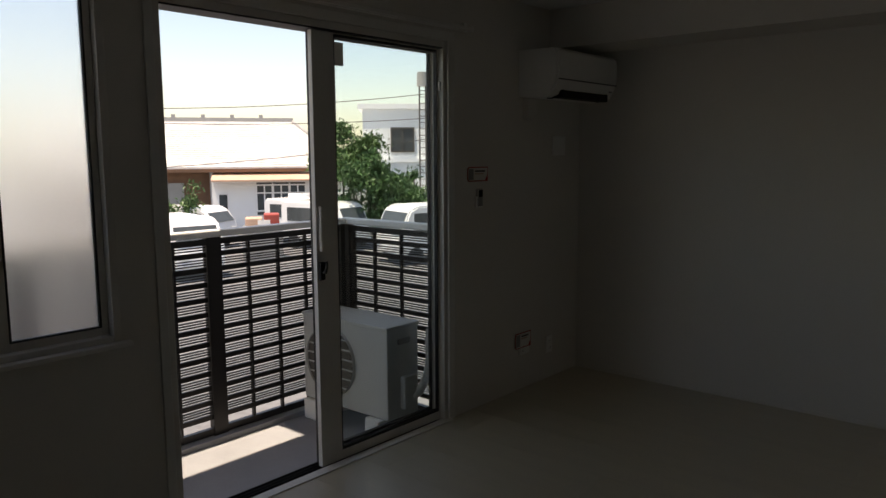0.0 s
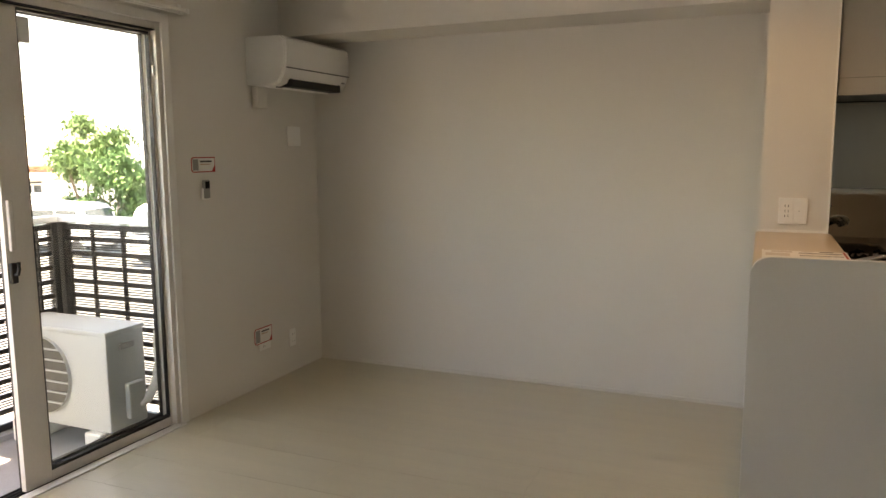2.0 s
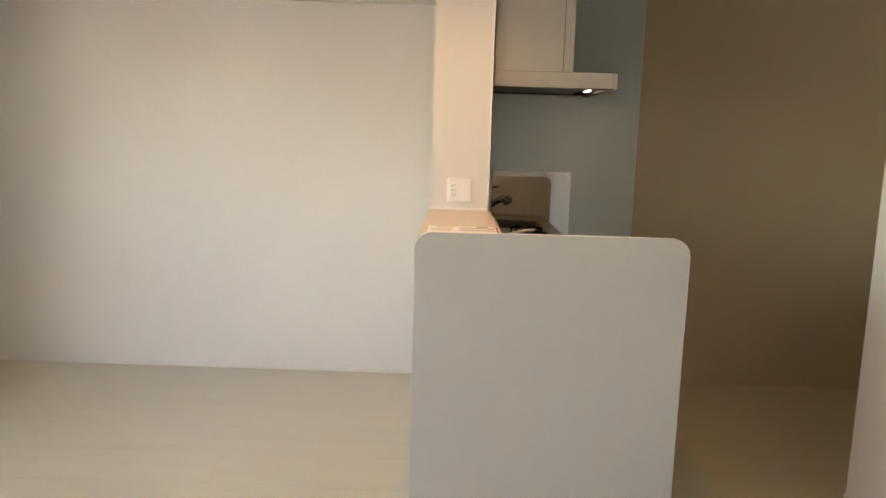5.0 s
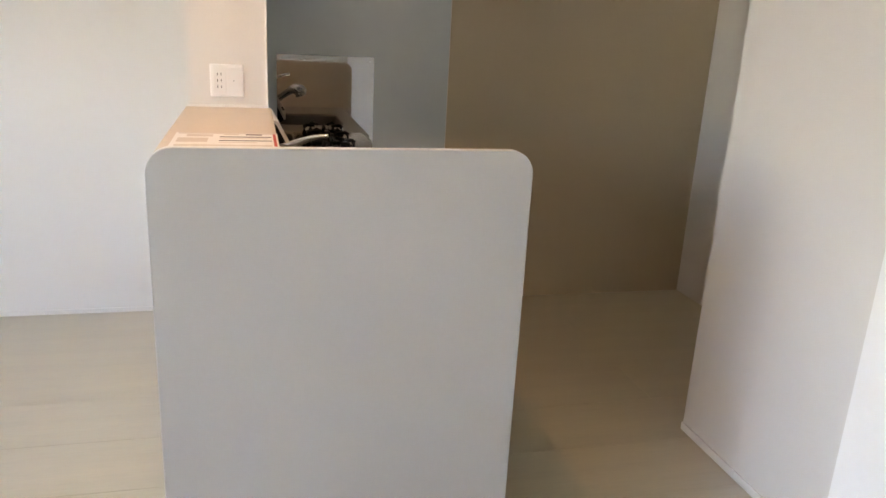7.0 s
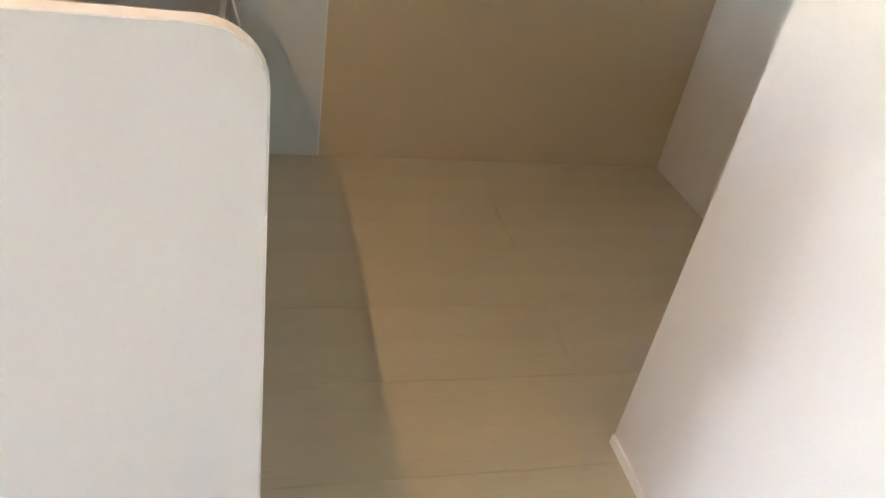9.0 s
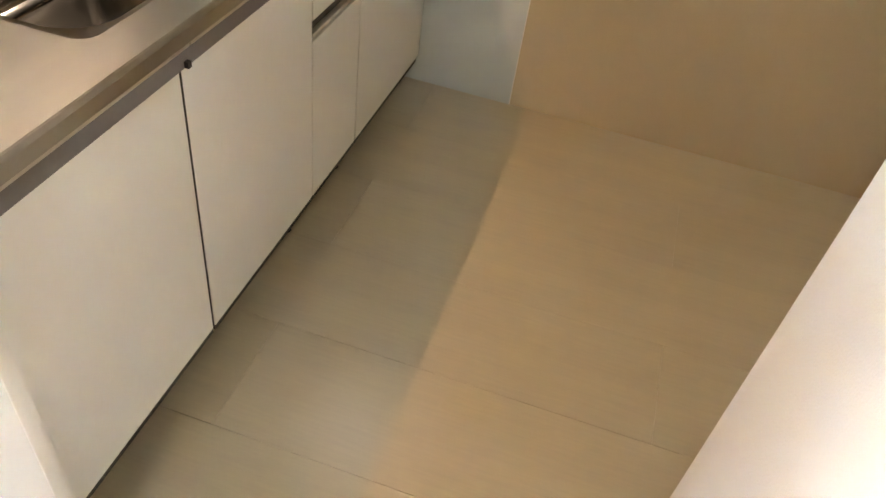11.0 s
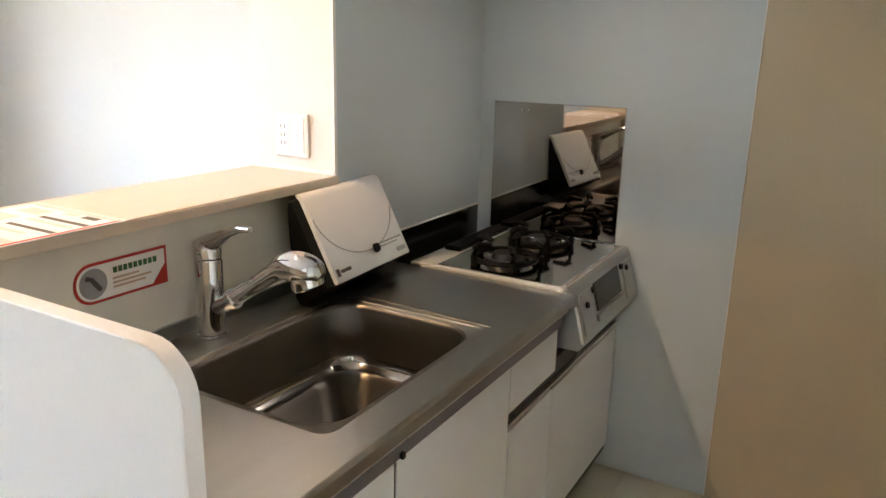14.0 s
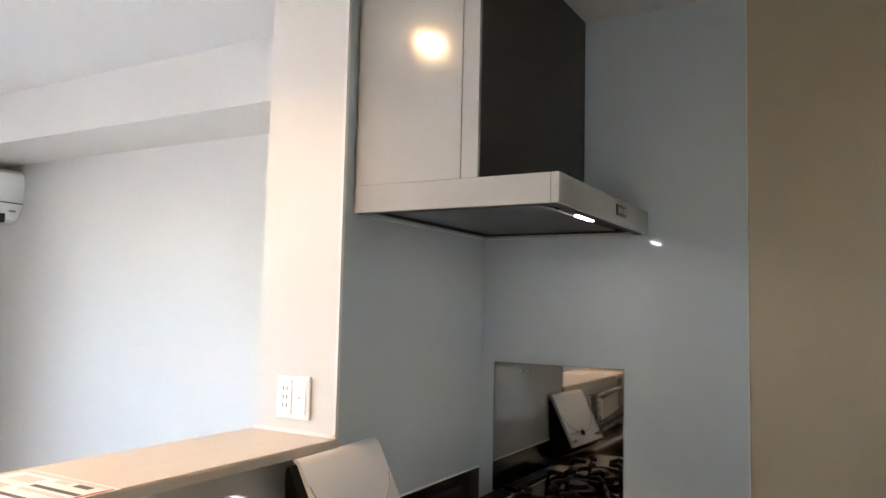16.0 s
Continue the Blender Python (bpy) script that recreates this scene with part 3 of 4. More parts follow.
boxpart("edge_band", (3.2045, 3.2065, 2.888, 3.955, 1.1015, 1.123), M_SHELF, shelf, "", 0.0006)
pap = thing("leaflet", "printed paper leaflet lying flat on the shelf", "paper", (3.07, 3.16, 1.125))
boxpart("sheet", (2.928, 3.208, 3.04, 3.295, 1.1253, 1.1262), M_PAPER, pap)
for x0, x1, y0, y1, m in ((2.935, 3.20, 3.275, 3.290, M_FAINT), (3.12, 3.165, 3.255, 3.272, M_INK), (3.06, 3.10, 3.255, 3.272, M_FAINT), (2.96, 3.03, 3.225, 3.262, M_FAINT), (3.05, 3.19, 3.215, 3.228, M_INK), (3.05, 3.18, 3.19, 3.203, M_FAINT),
                          (2.94, 3.02, 3.13, 3.20, M_FAINT), (3.05, 3.19, 3.15, 3.162, M_INK), (3.05, 3.15, 3.12, 3.132, M_FAINT), (2.94, 3.19, 3.065, 3.085, M_FAINT), (3.195, 3.203, 3.05, 3.285, M_RED)):
    boxpart("print_bar", (x0, x1, y0, y1, 1.1262, 1.1266), m, pap)

po = thing("counter_outlet", "white wide double outlet plate on the stub wall", "outlet", (3.05, 3.956, 1.16))
boxpart("plate", (2.990, 3.108, 3.946, 3.956, 1.163, 1.281), M_PLAST, po, "", 0.004)
boxpart("socket_insert", (3.002, 3.046, 3.9435, 3.946, 1.175, 1.27), M_PLAST, po, "", 0.001)
boxpart("switch_rocker", (3.052, 3.096, 3.943, 3.946, 1.175, 1.27), M_PLAST, po, "", 0.001)
for z in (1.20, 1.222, 1.245):
    for x in (3.017, 3.030):
        boxpart("slot", (x - 0.0012, x + 0.0012, 3.9429, 3.9435, z - 0.005, z + 0.005), M_INK, po)
boxpart("pilot_mark", (3.072, 3.076, 3.9425, 3.943, 1.22, 1.224), M_GREY, po)

# notice sticker on the splash wall
stk = thing("tap_notice", "red-bordered notice sticker about the tap", "sticker", (3.14, 3.33, 0.955))
SX = 3.1405
bm = bmesh.new()
prism(bm, rrect(3.212, 3.432, 0.955, 1.038, 0.040, 8, (1, 0, 0, 1)), "x", SX, SX + 0.001)
part("border", bm, M_RED, stk)
bm = bmesh.new()
prism(bm, rrect(3.218, 3.426, 0.961, 1.032, 0.034, 8, (1, 0, 0, 1)), "x", SX + 0.001, SX + 0.0018)
part("card", bm, M_PAPER, stk)
bm = bmesh.new()
cyl(bm, (SX + 0.0018, 3.254, 0.9965), (SX + 0.0024, 3.254, 0.9965), 0.031, 0.031, 28)
part("picture", bm, M_GREY, stk, "grey picture of a tap")
bm = bmesh.new()
tube(bm, [(SX + 0.0026, 3.238, 1.010), (SX + 0.0026, 3.250, 1.006), (SX + 0.0026, 3.268, 0.982)], 0.005, 8)
part("tap_drawing", bm, M_INK, stk)
for k in range(9):
    boxpart("title_mark", (SX + 0.0018, SX + 0.0024, 3.300 + 0.012 * k, 3.309 + 0.012 * k, 1.008, 1.020), M_GREEN, stk)
for k, (a, b) in enumerate(((3.298, 3.36), (3.298, 3.39), (3.298, 3.375))):
    boxpart("text_bar", (SX + 0.0018, SX + 0.0024, a, b, 0.995 - 0.009 * k, 0.999 - 0.009 * k), M_TAN, stk)
bm = bmesh.new()
prism(bm, [(3.392, 0.9605), (3.4262, 0.9605), (3.4262, 1.000)], "x", SX + 0.0018, SX + 0.0024)
part("corner_mark", bm, M_RED, stk)

# ---- kitchen: cabinets ----
ZT, XC, XF = 0.825, 3.753, 3.785
FRONTS = [("sink_cabinet", 2.887, 3.4040, 0.100, 0.732, "cream sink cabinet with flat door and grip rail"),
          ("base_cabinet", 3.4125, 3.9075, 0.100, 0.732, "cream base cabinet with flat door and grip rail")]
for nm, y0, y1, z0, z1, lb in FRONTS:
    c = thing(nm, lb, "cabinet", (3.45, (y0 + y1) / 2, 0), "kitchen base units")
    # Body is black so the gaps between fronts look shaded.
    boxpart("body", (3.20, 3.733, y0, y1, 0.09, 0.625), M_BLACK, c)
    boxpart("door", (3.735, XC, y0, y1, z0, z1), M_CAB, c, "", 0.002)
    # Dark strip stands in for the shade below the door edge.
    boxpart("shade_strip", (3.736, XC - 0.0015, y0, y1, 0.086, 0.0998), M_DARK, c, "dark strip standing in for shade under the door")
c = thing("drawer_cabinet", "cream base unit with a small top drawer", "cabinet", (3.45, 4.06, 0), "kitchen base units")
# Dark body: the shade seen through the door gaps is its colour.
boxpart("body", (3.20, 3.733, 3.911, 4.204, 0.09, 0.79), M_DARK, c)
# Shade under this door, likewise put in as a dark strip.
boxpart("shade_strip", (3.736, XC - 0.0015, 3.911, 4.2013, 0.086, 0.0998), M_DARK, c, "dark strip standing in for shade under the door")
boxpart("drawer", (3.735, XC, 3.911, 4.213, 0.598, 0.732), M_CAB, c, "", 0.002)
boxpart("door", (3.735, XC, 3.911, 4.2013, 0.100, 0.548), M_CAB, c, "", 0.002)
# Recess back is near black; the groove's shade is in its colour.
boxpart("grip_recess", (3.7335, 3.738, 3.911, 4.213, 0.549, 0.597), M_DARK, c, "grip recess with its shade in the colour")
boxpart("grip_lip", (3.738, XC, 3.911, 4.213, 0.556, 0.566), M_ALU, c, "aluminium grip lip", 0.002)
c = thing("hob_cabinet", "cream base unit under the gas hob", "cabinet", (3.45, 4.5, 0), "kitchen base units")
boxpart("body", (3.20, 3.733, 4.206, 4.792, 0.09, 0.62), M_DARK, c)
boxpart("door", (3.735, XC, 4.2065, 4.765, 0.100, 0.548), M_CAB, c, "", 0.002)
boxpart("shade_strip", (3.736, XC - 0.0015, 4.2065, 4.765, 0.086, 0.0998), M_DARK, c, "dark strip standing in for shade under the door")
boxpart("filler", (3.735, XC - 0.002, 4.768, 4.792, 0.100, 0.548), M_CAB, c, "", 0.001)
# Shade of this groove is coloured in the same way.
boxpart("grip_recess", (3.7335, 3.738, 4.215, 4.79, 0.549, 0.62), M_DARK, c, "grip recess with its shade in the colour")
boxpart("grip_lip", (3.738, XC, 4.217, 4.79, 0.556, 0.566), M_ALU, c, "aluminium grip lip", 0.002)
kick = thing("kickboard", "dark recessed kickboard under the kitchen units", "kickboard", (3.70, 3.8, 0))
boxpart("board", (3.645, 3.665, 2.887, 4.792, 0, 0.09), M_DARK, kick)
for y in (3.86, 4.18):
    bm = bmesh.new()
    cyl(bm, (3.695, y, 0), (3.695, y, 0.09), 0.017, 0.014, 14)
    part("levelling_foot", bm, M_BLACK, kick, "black levelling foot", True)
grip = thing("grip_rail", "aluminium grip rail under the worktop edge", "grip rail", (3.74, 3.5, 0.745))
# Recess strip is a darker grey than its aluminium lip.
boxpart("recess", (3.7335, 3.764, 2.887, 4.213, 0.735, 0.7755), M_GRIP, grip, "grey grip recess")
boxpart("lip", (3.738, 3.777, 2.887, 3.4075, 0.776, 0.7855), M_ALU, grip, "", 0.002)
boxpart("lip", (3.738, 3.777, 3.4095, 4.213, 0.776, 0.7855), M_ALU, grip, "", 0.002)
boxpart("joint_clip", (3.7642, 3.772, 3.4035, 3.4130, 0.736, 0.747), M_BLACK, grip)

# Black strips fill the gaps between fronts in place of their shade.
for y0, y1, z1 in ((3.4042, 3.4123, 0.734), (3.9077, 3.9108, 0.734), (4.2015, 4.2063, 0.547)):
    boxpart("seam_shade", (3.7335, 3.7505, y0, y1, 0.10, z1), M_BLACK, kick, "black strip standing in for shade between fronts")

# worktop with pressed sink
wt = thing("worktop", "brushed stainless steel worktop with a pressed sink", "worktop", (3.48, 3.57, ZT))
SK = rrect(3.276, 3.706, 3.268, 3.866, 0.034, 8)
bm = bmesh.new()
outer_loop = [(3.150, 2.886), (XF, 2.886), (XF, 4.220), (3.196, 4.220), (3.196, 3.957), (3.150, 3.957)]
ov = [bm.verts.new((x, y, ZT)) for x, y in outer_loop]
iv = [bm.verts.new((x, y, ZT)) for x, y in SK]
es = [bm.edges.new((ov[i], ov[(i + 1) % len(ov)])) for i in range(len(ov))] + [bm.edges.new((iv[i], iv[(i + 1) % len(iv)])) for i in range(len(iv))]
bmesh.ops.triangle_fill(bm, edges=es, use_beauty=True)
part("top_sheet", bm, M_STEEL, wt)
bm = bmesh.new()
prism(bm, [(3.755, 0.787), (3.782, 0.787), (3.790, 0.795), (3.790, 0.818), (3.783, ZT + 0.0012), (3.770, ZT + 0.0012), (3.768, ZT - 0.004), (3.755, ZT - 0.004)], "y", 2.887, 4.222)
part("front_edge", bm, M_STEEL, wt, "rolled steel front edge")
boxpart("upstand", (3.1405, 3.150, 2.886, 3.955, 0.79, 0.858), M_STEEL, wt, "low steel upstand", 0.002)
boxpart("hob_upstand", (3.1945, 3.202, 3.964, 4.783, 0.79, 0.910), M_UPST, wt, "steel upstand beside the hob, dark reflection in its colour", 0.002)
boxpart("sealant", (3.1945, 3.2005, 3.964, 4.783, 0.9102, 0.9142), M_TRIM, wt, "white sealant line", 0.001)
boxpart("sealant", (3.1945, 3.2005, 4.7832, 4.7868, 0.83, 0.9142), M_TRIM, wt, "white sealant line", 0.001)
bm = bmesh.new()
loops = []
for k, (ins, z, r) in enumerate(((0.0, ZT - 0.0042, 0.085), (0.004, ZT - 0.007, 0.083), (0.008, ZT - 0.014, 0.082), (0.016, 0.712, 0.085), (0.019, 0.690, 0.085))):
    loops.append([bm.verts.new((x, y, z)) for x, y in rrect(3.290 + ins, 3.692 - ins, 3.285 + ins, 3.852 - ins, r, 8)])
for a, b in zip(loops, loops[1:]):
    for i in range(len(a)):
        j = (i + 1) % len(a)
        bm.faces.new((a[i], a[j], b[j], b[i]))
rim = bmesh.new()
rim_loops = [[rim.verts.new((x, y, z)) for x, y in rrect(3.276 + k, 3.706 - k, 3.268 + k * 1.2, 3.866 - k, rr, 8)] for k, z, rr in ((0.0, ZT, 0.034), (0.0022, ZT - 0.0022, 0.036), (0.0125, ZT - 0.003, 0.083), (0.0142, ZT - 0.0045, 0.085))]
for a, b in zip(rim_loops, rim_loops[1:]):
    for i in range(len(a)):
        j = (i + 1) % len(a)
        rim.faces.new((a[i], a[j], b[j], b[i]))
part("sink_rim", rim, M_STEEL, wt, "pressed sink rim", True)
bowl = part("sink_bowl", bm, M_SINK, wt, "satin stainless sink bowl, its shade in the colour", True)
bm = bmesh.new()
loops = []
for ins, z, r in ((0.019, 0.690, 0.085), (0.0215, 0.679, 0.085), (0.025, 0.6735, 0.084), (0.0275, 0.6712, 0.083), (0.0375, 0.6637, 0.077), (0.0405, 0.6618, 0.075), (0.046, 0.6592, 0.072), (0.056, 0.6560, 0.067), (0.075, 0.6528, 0.055), (0.11, 0.6495, 0.04), (0.15, 0.647, 0.03)):
    loops.append([bm.verts.new((x, y, z)) for x, y in rrect(3.290 + ins, 3.692 - ins, 3.285 + ins, 3.852 - ins, r, 8)])
for a, b in zip(loops, loops[1:]):
    for i in range(len(a)):
        j = (i + 1) % len(a)
        bm.faces.new((a[i], a[j], b[j], b[i]))
bm.faces.new(loops[-1])
part("bowl_floor", bm, M_SINKF, bowl, "polished bowl floor", True)
bm = bmesh.new()
cyl(bm, (3.40, 3.42, 0.6495), (3.40, 3.42, 0.6525), 0.055, 0.052, 28)
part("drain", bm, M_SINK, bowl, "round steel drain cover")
bm = bmesh.new()
tube(bm, [(3.29, 3.896, ZT), (3.42, 3.892, ZT + 0.001), (3.56, 3.887, ZT + 0.001), (3.705, 3.882, ZT)], 0.0016, 8)
part("drip_ridge", bm, M_STEEL, wt, "pressed drip ridge", True)

# tap
tap = thing("kitchen_tap", "chrome single-lever kitchen tap with shower head", "tap", (3.205, 3.49, ZT))
bm = bmesh.new()
tube(bm, [(3.205, 3.49, ZT), (3.205, 3.49, ZT + 0.008), (3.205, 3.49, ZT + 0.009), (3.206, 3.49, 0.93), (3.207, 3.49, 1.00), (3.208, 3.49, 1.008)], [0.034, 0.034, 0.031, 0.029, 0.030, 0.027], 24)
part("body", bm, M_CHROME, tap, "", True)
bm = bmesh.new()
tube(bm, [(3.206, 3.49, 1.009), (3.207, 3.49, 1.032), (3.212, 3.489, 1.044)], [0.029, 0.029, 0.020], 20)
bar(bm, [(3.190, 3.492, 1.030), (3.235, 3.485, 1.050), (3.285, 3.474, 1.075), (3.335, 3.460, 1.093), (3.372, 3.450, 1.099)], [0.022, 0.018, 0.0115, 0.008, 0.006], 16)
part("lever", bm, M_CHROME, tap, "", True)
bm = bmesh.new()
bar(bm, [(3.215, 3.49, 0.895), (3.245, 3.495, 0.908), (3.29, 3.505, 0.938), (3.35, 3.520, 0.982), (3.378, 3.527, 1.000)], [0.022, 0.020, 0.019, 0.021, 0.023], 24)
part("spout", bm, M_CHROME, tap, "", True)
bm = bmesh.new()
bar(bm, [(3.366, 3.523, 0.994), (3.384, 3.528, 1.005), (3.408, 3.534, 1.009), (3.434, 3.540, 1.004), (3.456, 3.546, 0.996), (3.470, 3.549, 0.989)], [0.022, 0.028, 0.034, 0.036, 0.031, 0.016], 26, 6)
head = part("shower_head", bm, M_CHROME, tap, "", True)
bm = bmesh.new()
tube(bm, [(3.436, 3.541, 0.992), (3.441, 3.542, 0.970), (3.442, 3.5425, 0.967)], [0.036, 0.034, 0.030], 28)
part("outlet_ring", bm, M_CHROME, head, "chrome outlet ring", True)
bm = bmesh.new()
bar(bm, [(3.262, 3.4985, 0.917), (3.270, 3.500, 0.923)], [0.0235, 0.0235], 24)
part("hose_collar", bm, M_CHROME, tap, "", True)

# portable induction cooker leaning on the half wall
ck = thing("induction_cooker", "white portable induction cooker propped against the half wall", "cooker", (3.25, 4.03, ZT))
CM = pose(3.326, 3.958, 0.893, 0, 0, 2) @ pose(0, 0, 0, 0, -27, 0) @ pose(0, 0, 0, 0.7, 0, 0)
bm = bmesh.new()
prism(bm, [(-0.0122, 0.000), (-0.0122, 0.226), (-0.017, 0.232), (-0.030, 0.214), (-0.112, 0.030), (-0.1165, 0.008), (-0.112, -0.012), (-0.100, -0.0155), (-0.060, -0.010)], "y", -0.212, 0.172)
bmesh.ops.bevel(bm, geom=[e for e in bm.edges if abs(e.verts[0].co.y - e.verts[1].co.y) < 1e-5], offset=0.004, segments=2, affect="EDGES")
for v in bm.verts:
    v.co = CM @ v.co
part("base_body", bm, M_IRON, ck, "black wedge-shaped cooker body", True)
bm = bmesh.new()
prism(bm, [(0.0, 0.002), (0.0, 0.220), (-0.0015, 0.229), (-0.005, 0.2365), (-0.010, 0.2415), (-0.0165, 0.244), (-0.0195, 0.2405), (-0.0165, 0.236), (-0.0128, 0.227), (-0.012, 0.215), (-0.012, 0.002), (-0.009, -0.002), (-0.003, -0.002)], "y", -0.1755, 0.1725)
for v in bm.verts:
    v.co = CM @ v.co
part("top_plate", bm, M_PLAST, ck, "white cooking plate curled over at the top", True)
bm = bmesh.new()
tube(bm, [CM @ Vector((0.0005, 0.0 + 0.172 * math.cos(radians(a)), 0.178 + 0.130 * math.sin(radians(a)))) for a in range(184, 345, 8)], 0.0012, 6)
part("zone_ring", bm, M_GREY, ck)
bm = bmesh.new()
cyl(bm, CM @ Vector((0.0, 0.028, 0.046)), CM @ Vector((0.008, 0.028, 0.046)), 0.013, 0.012, 20)
part("dial", bm, M_IRON, ck, "black dial", True)
for y0, y1, z0, z1, m in ((-0.166, -0.152, 0.014, 0.034, M_INK), (-0.148, -0.104, 0.020, 0.029, M_INK), (0.045, 0.160, 0.052, 0.056, M_GREY), (0.045, 0.135, 0.043, 0.046, M_GREY), (0.118, 0.162, 0.014, 0.026, M_GREY)):
    bm = bmesh.new()
    bx(bm, 0.0002, 0.0009, y0, y1, z0, z1, m=CM)
    part("print_bar", bm, m, ck)

# gas hob
hob = thing("gas_hob", "built-in two-burner gas hob with silver front", "gas hob", (3.55, 4.52, ZT))
boxpart("top_plate", (3.262, 3.760, 4.223, 4.785, 0.80, 0.834), M_STOVE, hob, "pale enamelled hob top", 0.006)
boxpart("glass_inset", (3.352, 3.742, 4.240, 4.772, 0.834, 0.8365), M_HOBTOP, hob, "bronze mirror glass round the burners", 0.001)
boxpart("front_trim", (3.744, 3.750, 4.265, 4.765, 0.834, 0.8368), M_SILVER, hob, "", 0.001)
boxpart("hob_base", (3.262, 3.733, 4.262, 4.786, 0.64, 0.80), M_GREY, hob)


def burner(y, x):
    bm = bmesh.new()
    cyl(bm, (x, y, 0.8365), (x, y, 0.850), 0.066, 0.060, 28)
    cyl(bm, (x, y, 0.850), (x, y, 0.866), 0.043, 0.036, 28)
    cyl(bm, (x + 0.03, y, 0.86), (x + 0.03, y, 0.884), 0.003, 0.002, 8)
    b = part("burner", bm, M_FILTER, hob, "grey burner cap", True)
    bm = bmesh.new()
    tube(bm, [(x + 0.096 * math.cos(radians(a)), y + 0.096 * math.sin(radians(a)), 0.852) for a in range(0, 361, 15)], 0.009, 8)
    part("trivet_ring", bm, M_IRON, b, "black enamelled trivet ring", True)
    for a in range(20, 380, 72):
        ca, sa = math.cos(radians(a)), math.sin(radians(a))
        bm = bmesh.new()
        tube(bm, [(x + 0.104 * ca, y + 0.104 * sa, 0.837), (x + 0.107 * ca, y + 0.107 * sa, 0.862), (x + 0.105 * ca, y + 0.105 * sa, 0.890), (x + 0.093 * ca, y + 0.093 * sa, 0.898), (x + 0.050 * ca, y + 0.050 * sa, 0.893)], [0.012, 0.0115, 0.0115, 0.010, 0.007], 8)
        part("trivet_prong", bm, M_IRON, b, "", True)


burner(4.375, 3.508)
burner(4.628, 3.512)
boxpart("grill_vent", (3.282, 3.338, 4.40, 4.765, 0.834, 0.849), M_IRON, hob, "black grill vent cover", 0.004)
bm = bmesh.new()
prism(bm, [(3.734, 0.655), (3.804, 0.655), (3.812, 0.668), (3.792, 0.7415), (3.772, 0.815), (3.768, 0.826), (3.758, 0.8345), (3.734, 0.80)], "y", 4.246, 4.790)
front = part("front_panel", bm, M_SILVER, hob, "silver hob front panel", True)
FM = pose(3.7955, 0, 0.735, 0, -15.2, 0)
for nm, y0, y1, z0, z1, m, d in (("grill_window", 4.412, 4.640, -0.012, 0.072, M_SCREEN, 0.003), ("control_plate", 4.290, 4.385, -0.05, 0.070, M_SILVER, 0.003), ("control_plate", 4.685, 4.775, -0.05, 0.070, M_SILVER, 0.003), ("grill_handle", 4.400, 4.655, -0.040, -0.022, M_SILVER, 0.007), ("flap", 4.250, 4.259, -0.062, 0.045, M_PLAST, 0.004)):
    bm = bmesh.new()
    bx(bm, -0.004, d, y0, y1, z0, z1, bev=0.002, m=FM)
    part(nm, bm, m, front)
for y, z in ((4.33, 0.030), (4.398, 0.058), (4.668, 0.062), (4.715, 0.048)):
    bm = bmesh.new()
    cyl(bm, FM @ Vector((0.0, y, z)), FM @ Vector((0.009, y, z)), 0.010, 0.009, 16)
    part("button", bm, M_IRON, front, "", True)

hs = thing("heat_shield", "mirror-polished steel heat shield behind the hob", "heat shield", (3.49, 4.79, 0.83))
boxpart("plate", (3.252, 3.722, 4.786, 4.7935, 0.836, 1.287), M_MIRROR, hs, "", 0.001)
for x, z in ((3.36, 1.262), (3.385, 1.262), (3.70, 1.265)):
    bm = bmesh.new()
    cyl(bm, (x, 4.786, z), (x, 4.7835, z), 0.005, 0.004, 12)
    part("screw", bm, M_CHROME, hs)

# range hood
hood = thing("range_hood", "silver box range hood with dark front and lit lamp", "range hood", (3.40, 4.4, 1.73))
HX, HY0, HY1 = 3.798, 3.990, 4.792
bm = bmesh.new()
bx(bm, 3.202, HX, HY0, HY0 + 0.012, 1.728, 1.802, 0.002)
bx(bm, HX - 0.012, HX, HY0 + 0.012, HY1, 1.728, 1.802, 0.002)
bx(bm, 3.202, HX - 0.012, HY0 + 0.012, HY1, 1.792, 1.801)
canopy = part("canopy", bm, M_HOOD, hood, "silver canopy tray")
for nm, bxs in (("inner_rim", (3.2045, HX - 0.0125, HY0 + 0.0125, HY0 + 0.030, 1.7265, 1.7525)), ("inner_rim", (3.2045, HX - 0.0125, HY1 - 0.020, HY1 - 0.001, 1.7370, 1.7525)), ("inner_rim", (3.2045, 3.2215, HY0 + 0.0305, HY1 - 0.0205, 1.7370, 1.7525)), ("inner_rim", (HX - 0.034, HX - 0.0125, HY0 + 0.0305, HY1 - 0.0205, 1.7265, 1.7525))):
    boxpart(nm, bxs, M_BLACK, canopy, "black inner rim")
boxpart("filter_plate", (3.225, HX - 0.10, HY0 + 0.04, HY1 - 0.02, 1.742, 1.752), M_FILTER, canopy, "grey filter plate", 0.004)
boxpart("inner_shell", (3.204, HX - 0.0125, HY0 + 0.0125, HY1, 1.753, 1.791), M_BLACK, canopy)
boxpart("lamp_housing", (3.703, 3.7635, 4.20, 4.56, 1.741, 1.7525), M_BLACK, canopy, "", 0.004)
boxpart("lamp_lens", (3.715, 3.730, 4.32, 4.45, 1.736, 1.741), M_LED, canopy, "lit white lamp lens", 0.002)
boxpart("corner_seam", (HX - 0.022, HX - 0.0205, HY0 - 0.0006, HY0 + 0.001, 1.729, 1.801), M_INK, canopy, "thin vertical seam")
boxpart("wall_sealant", (3.2005, 3.2025, HY0 - 0.004, HY1, 1.7255, 1.7285), M_TRIM, canopy, "white sealant line")
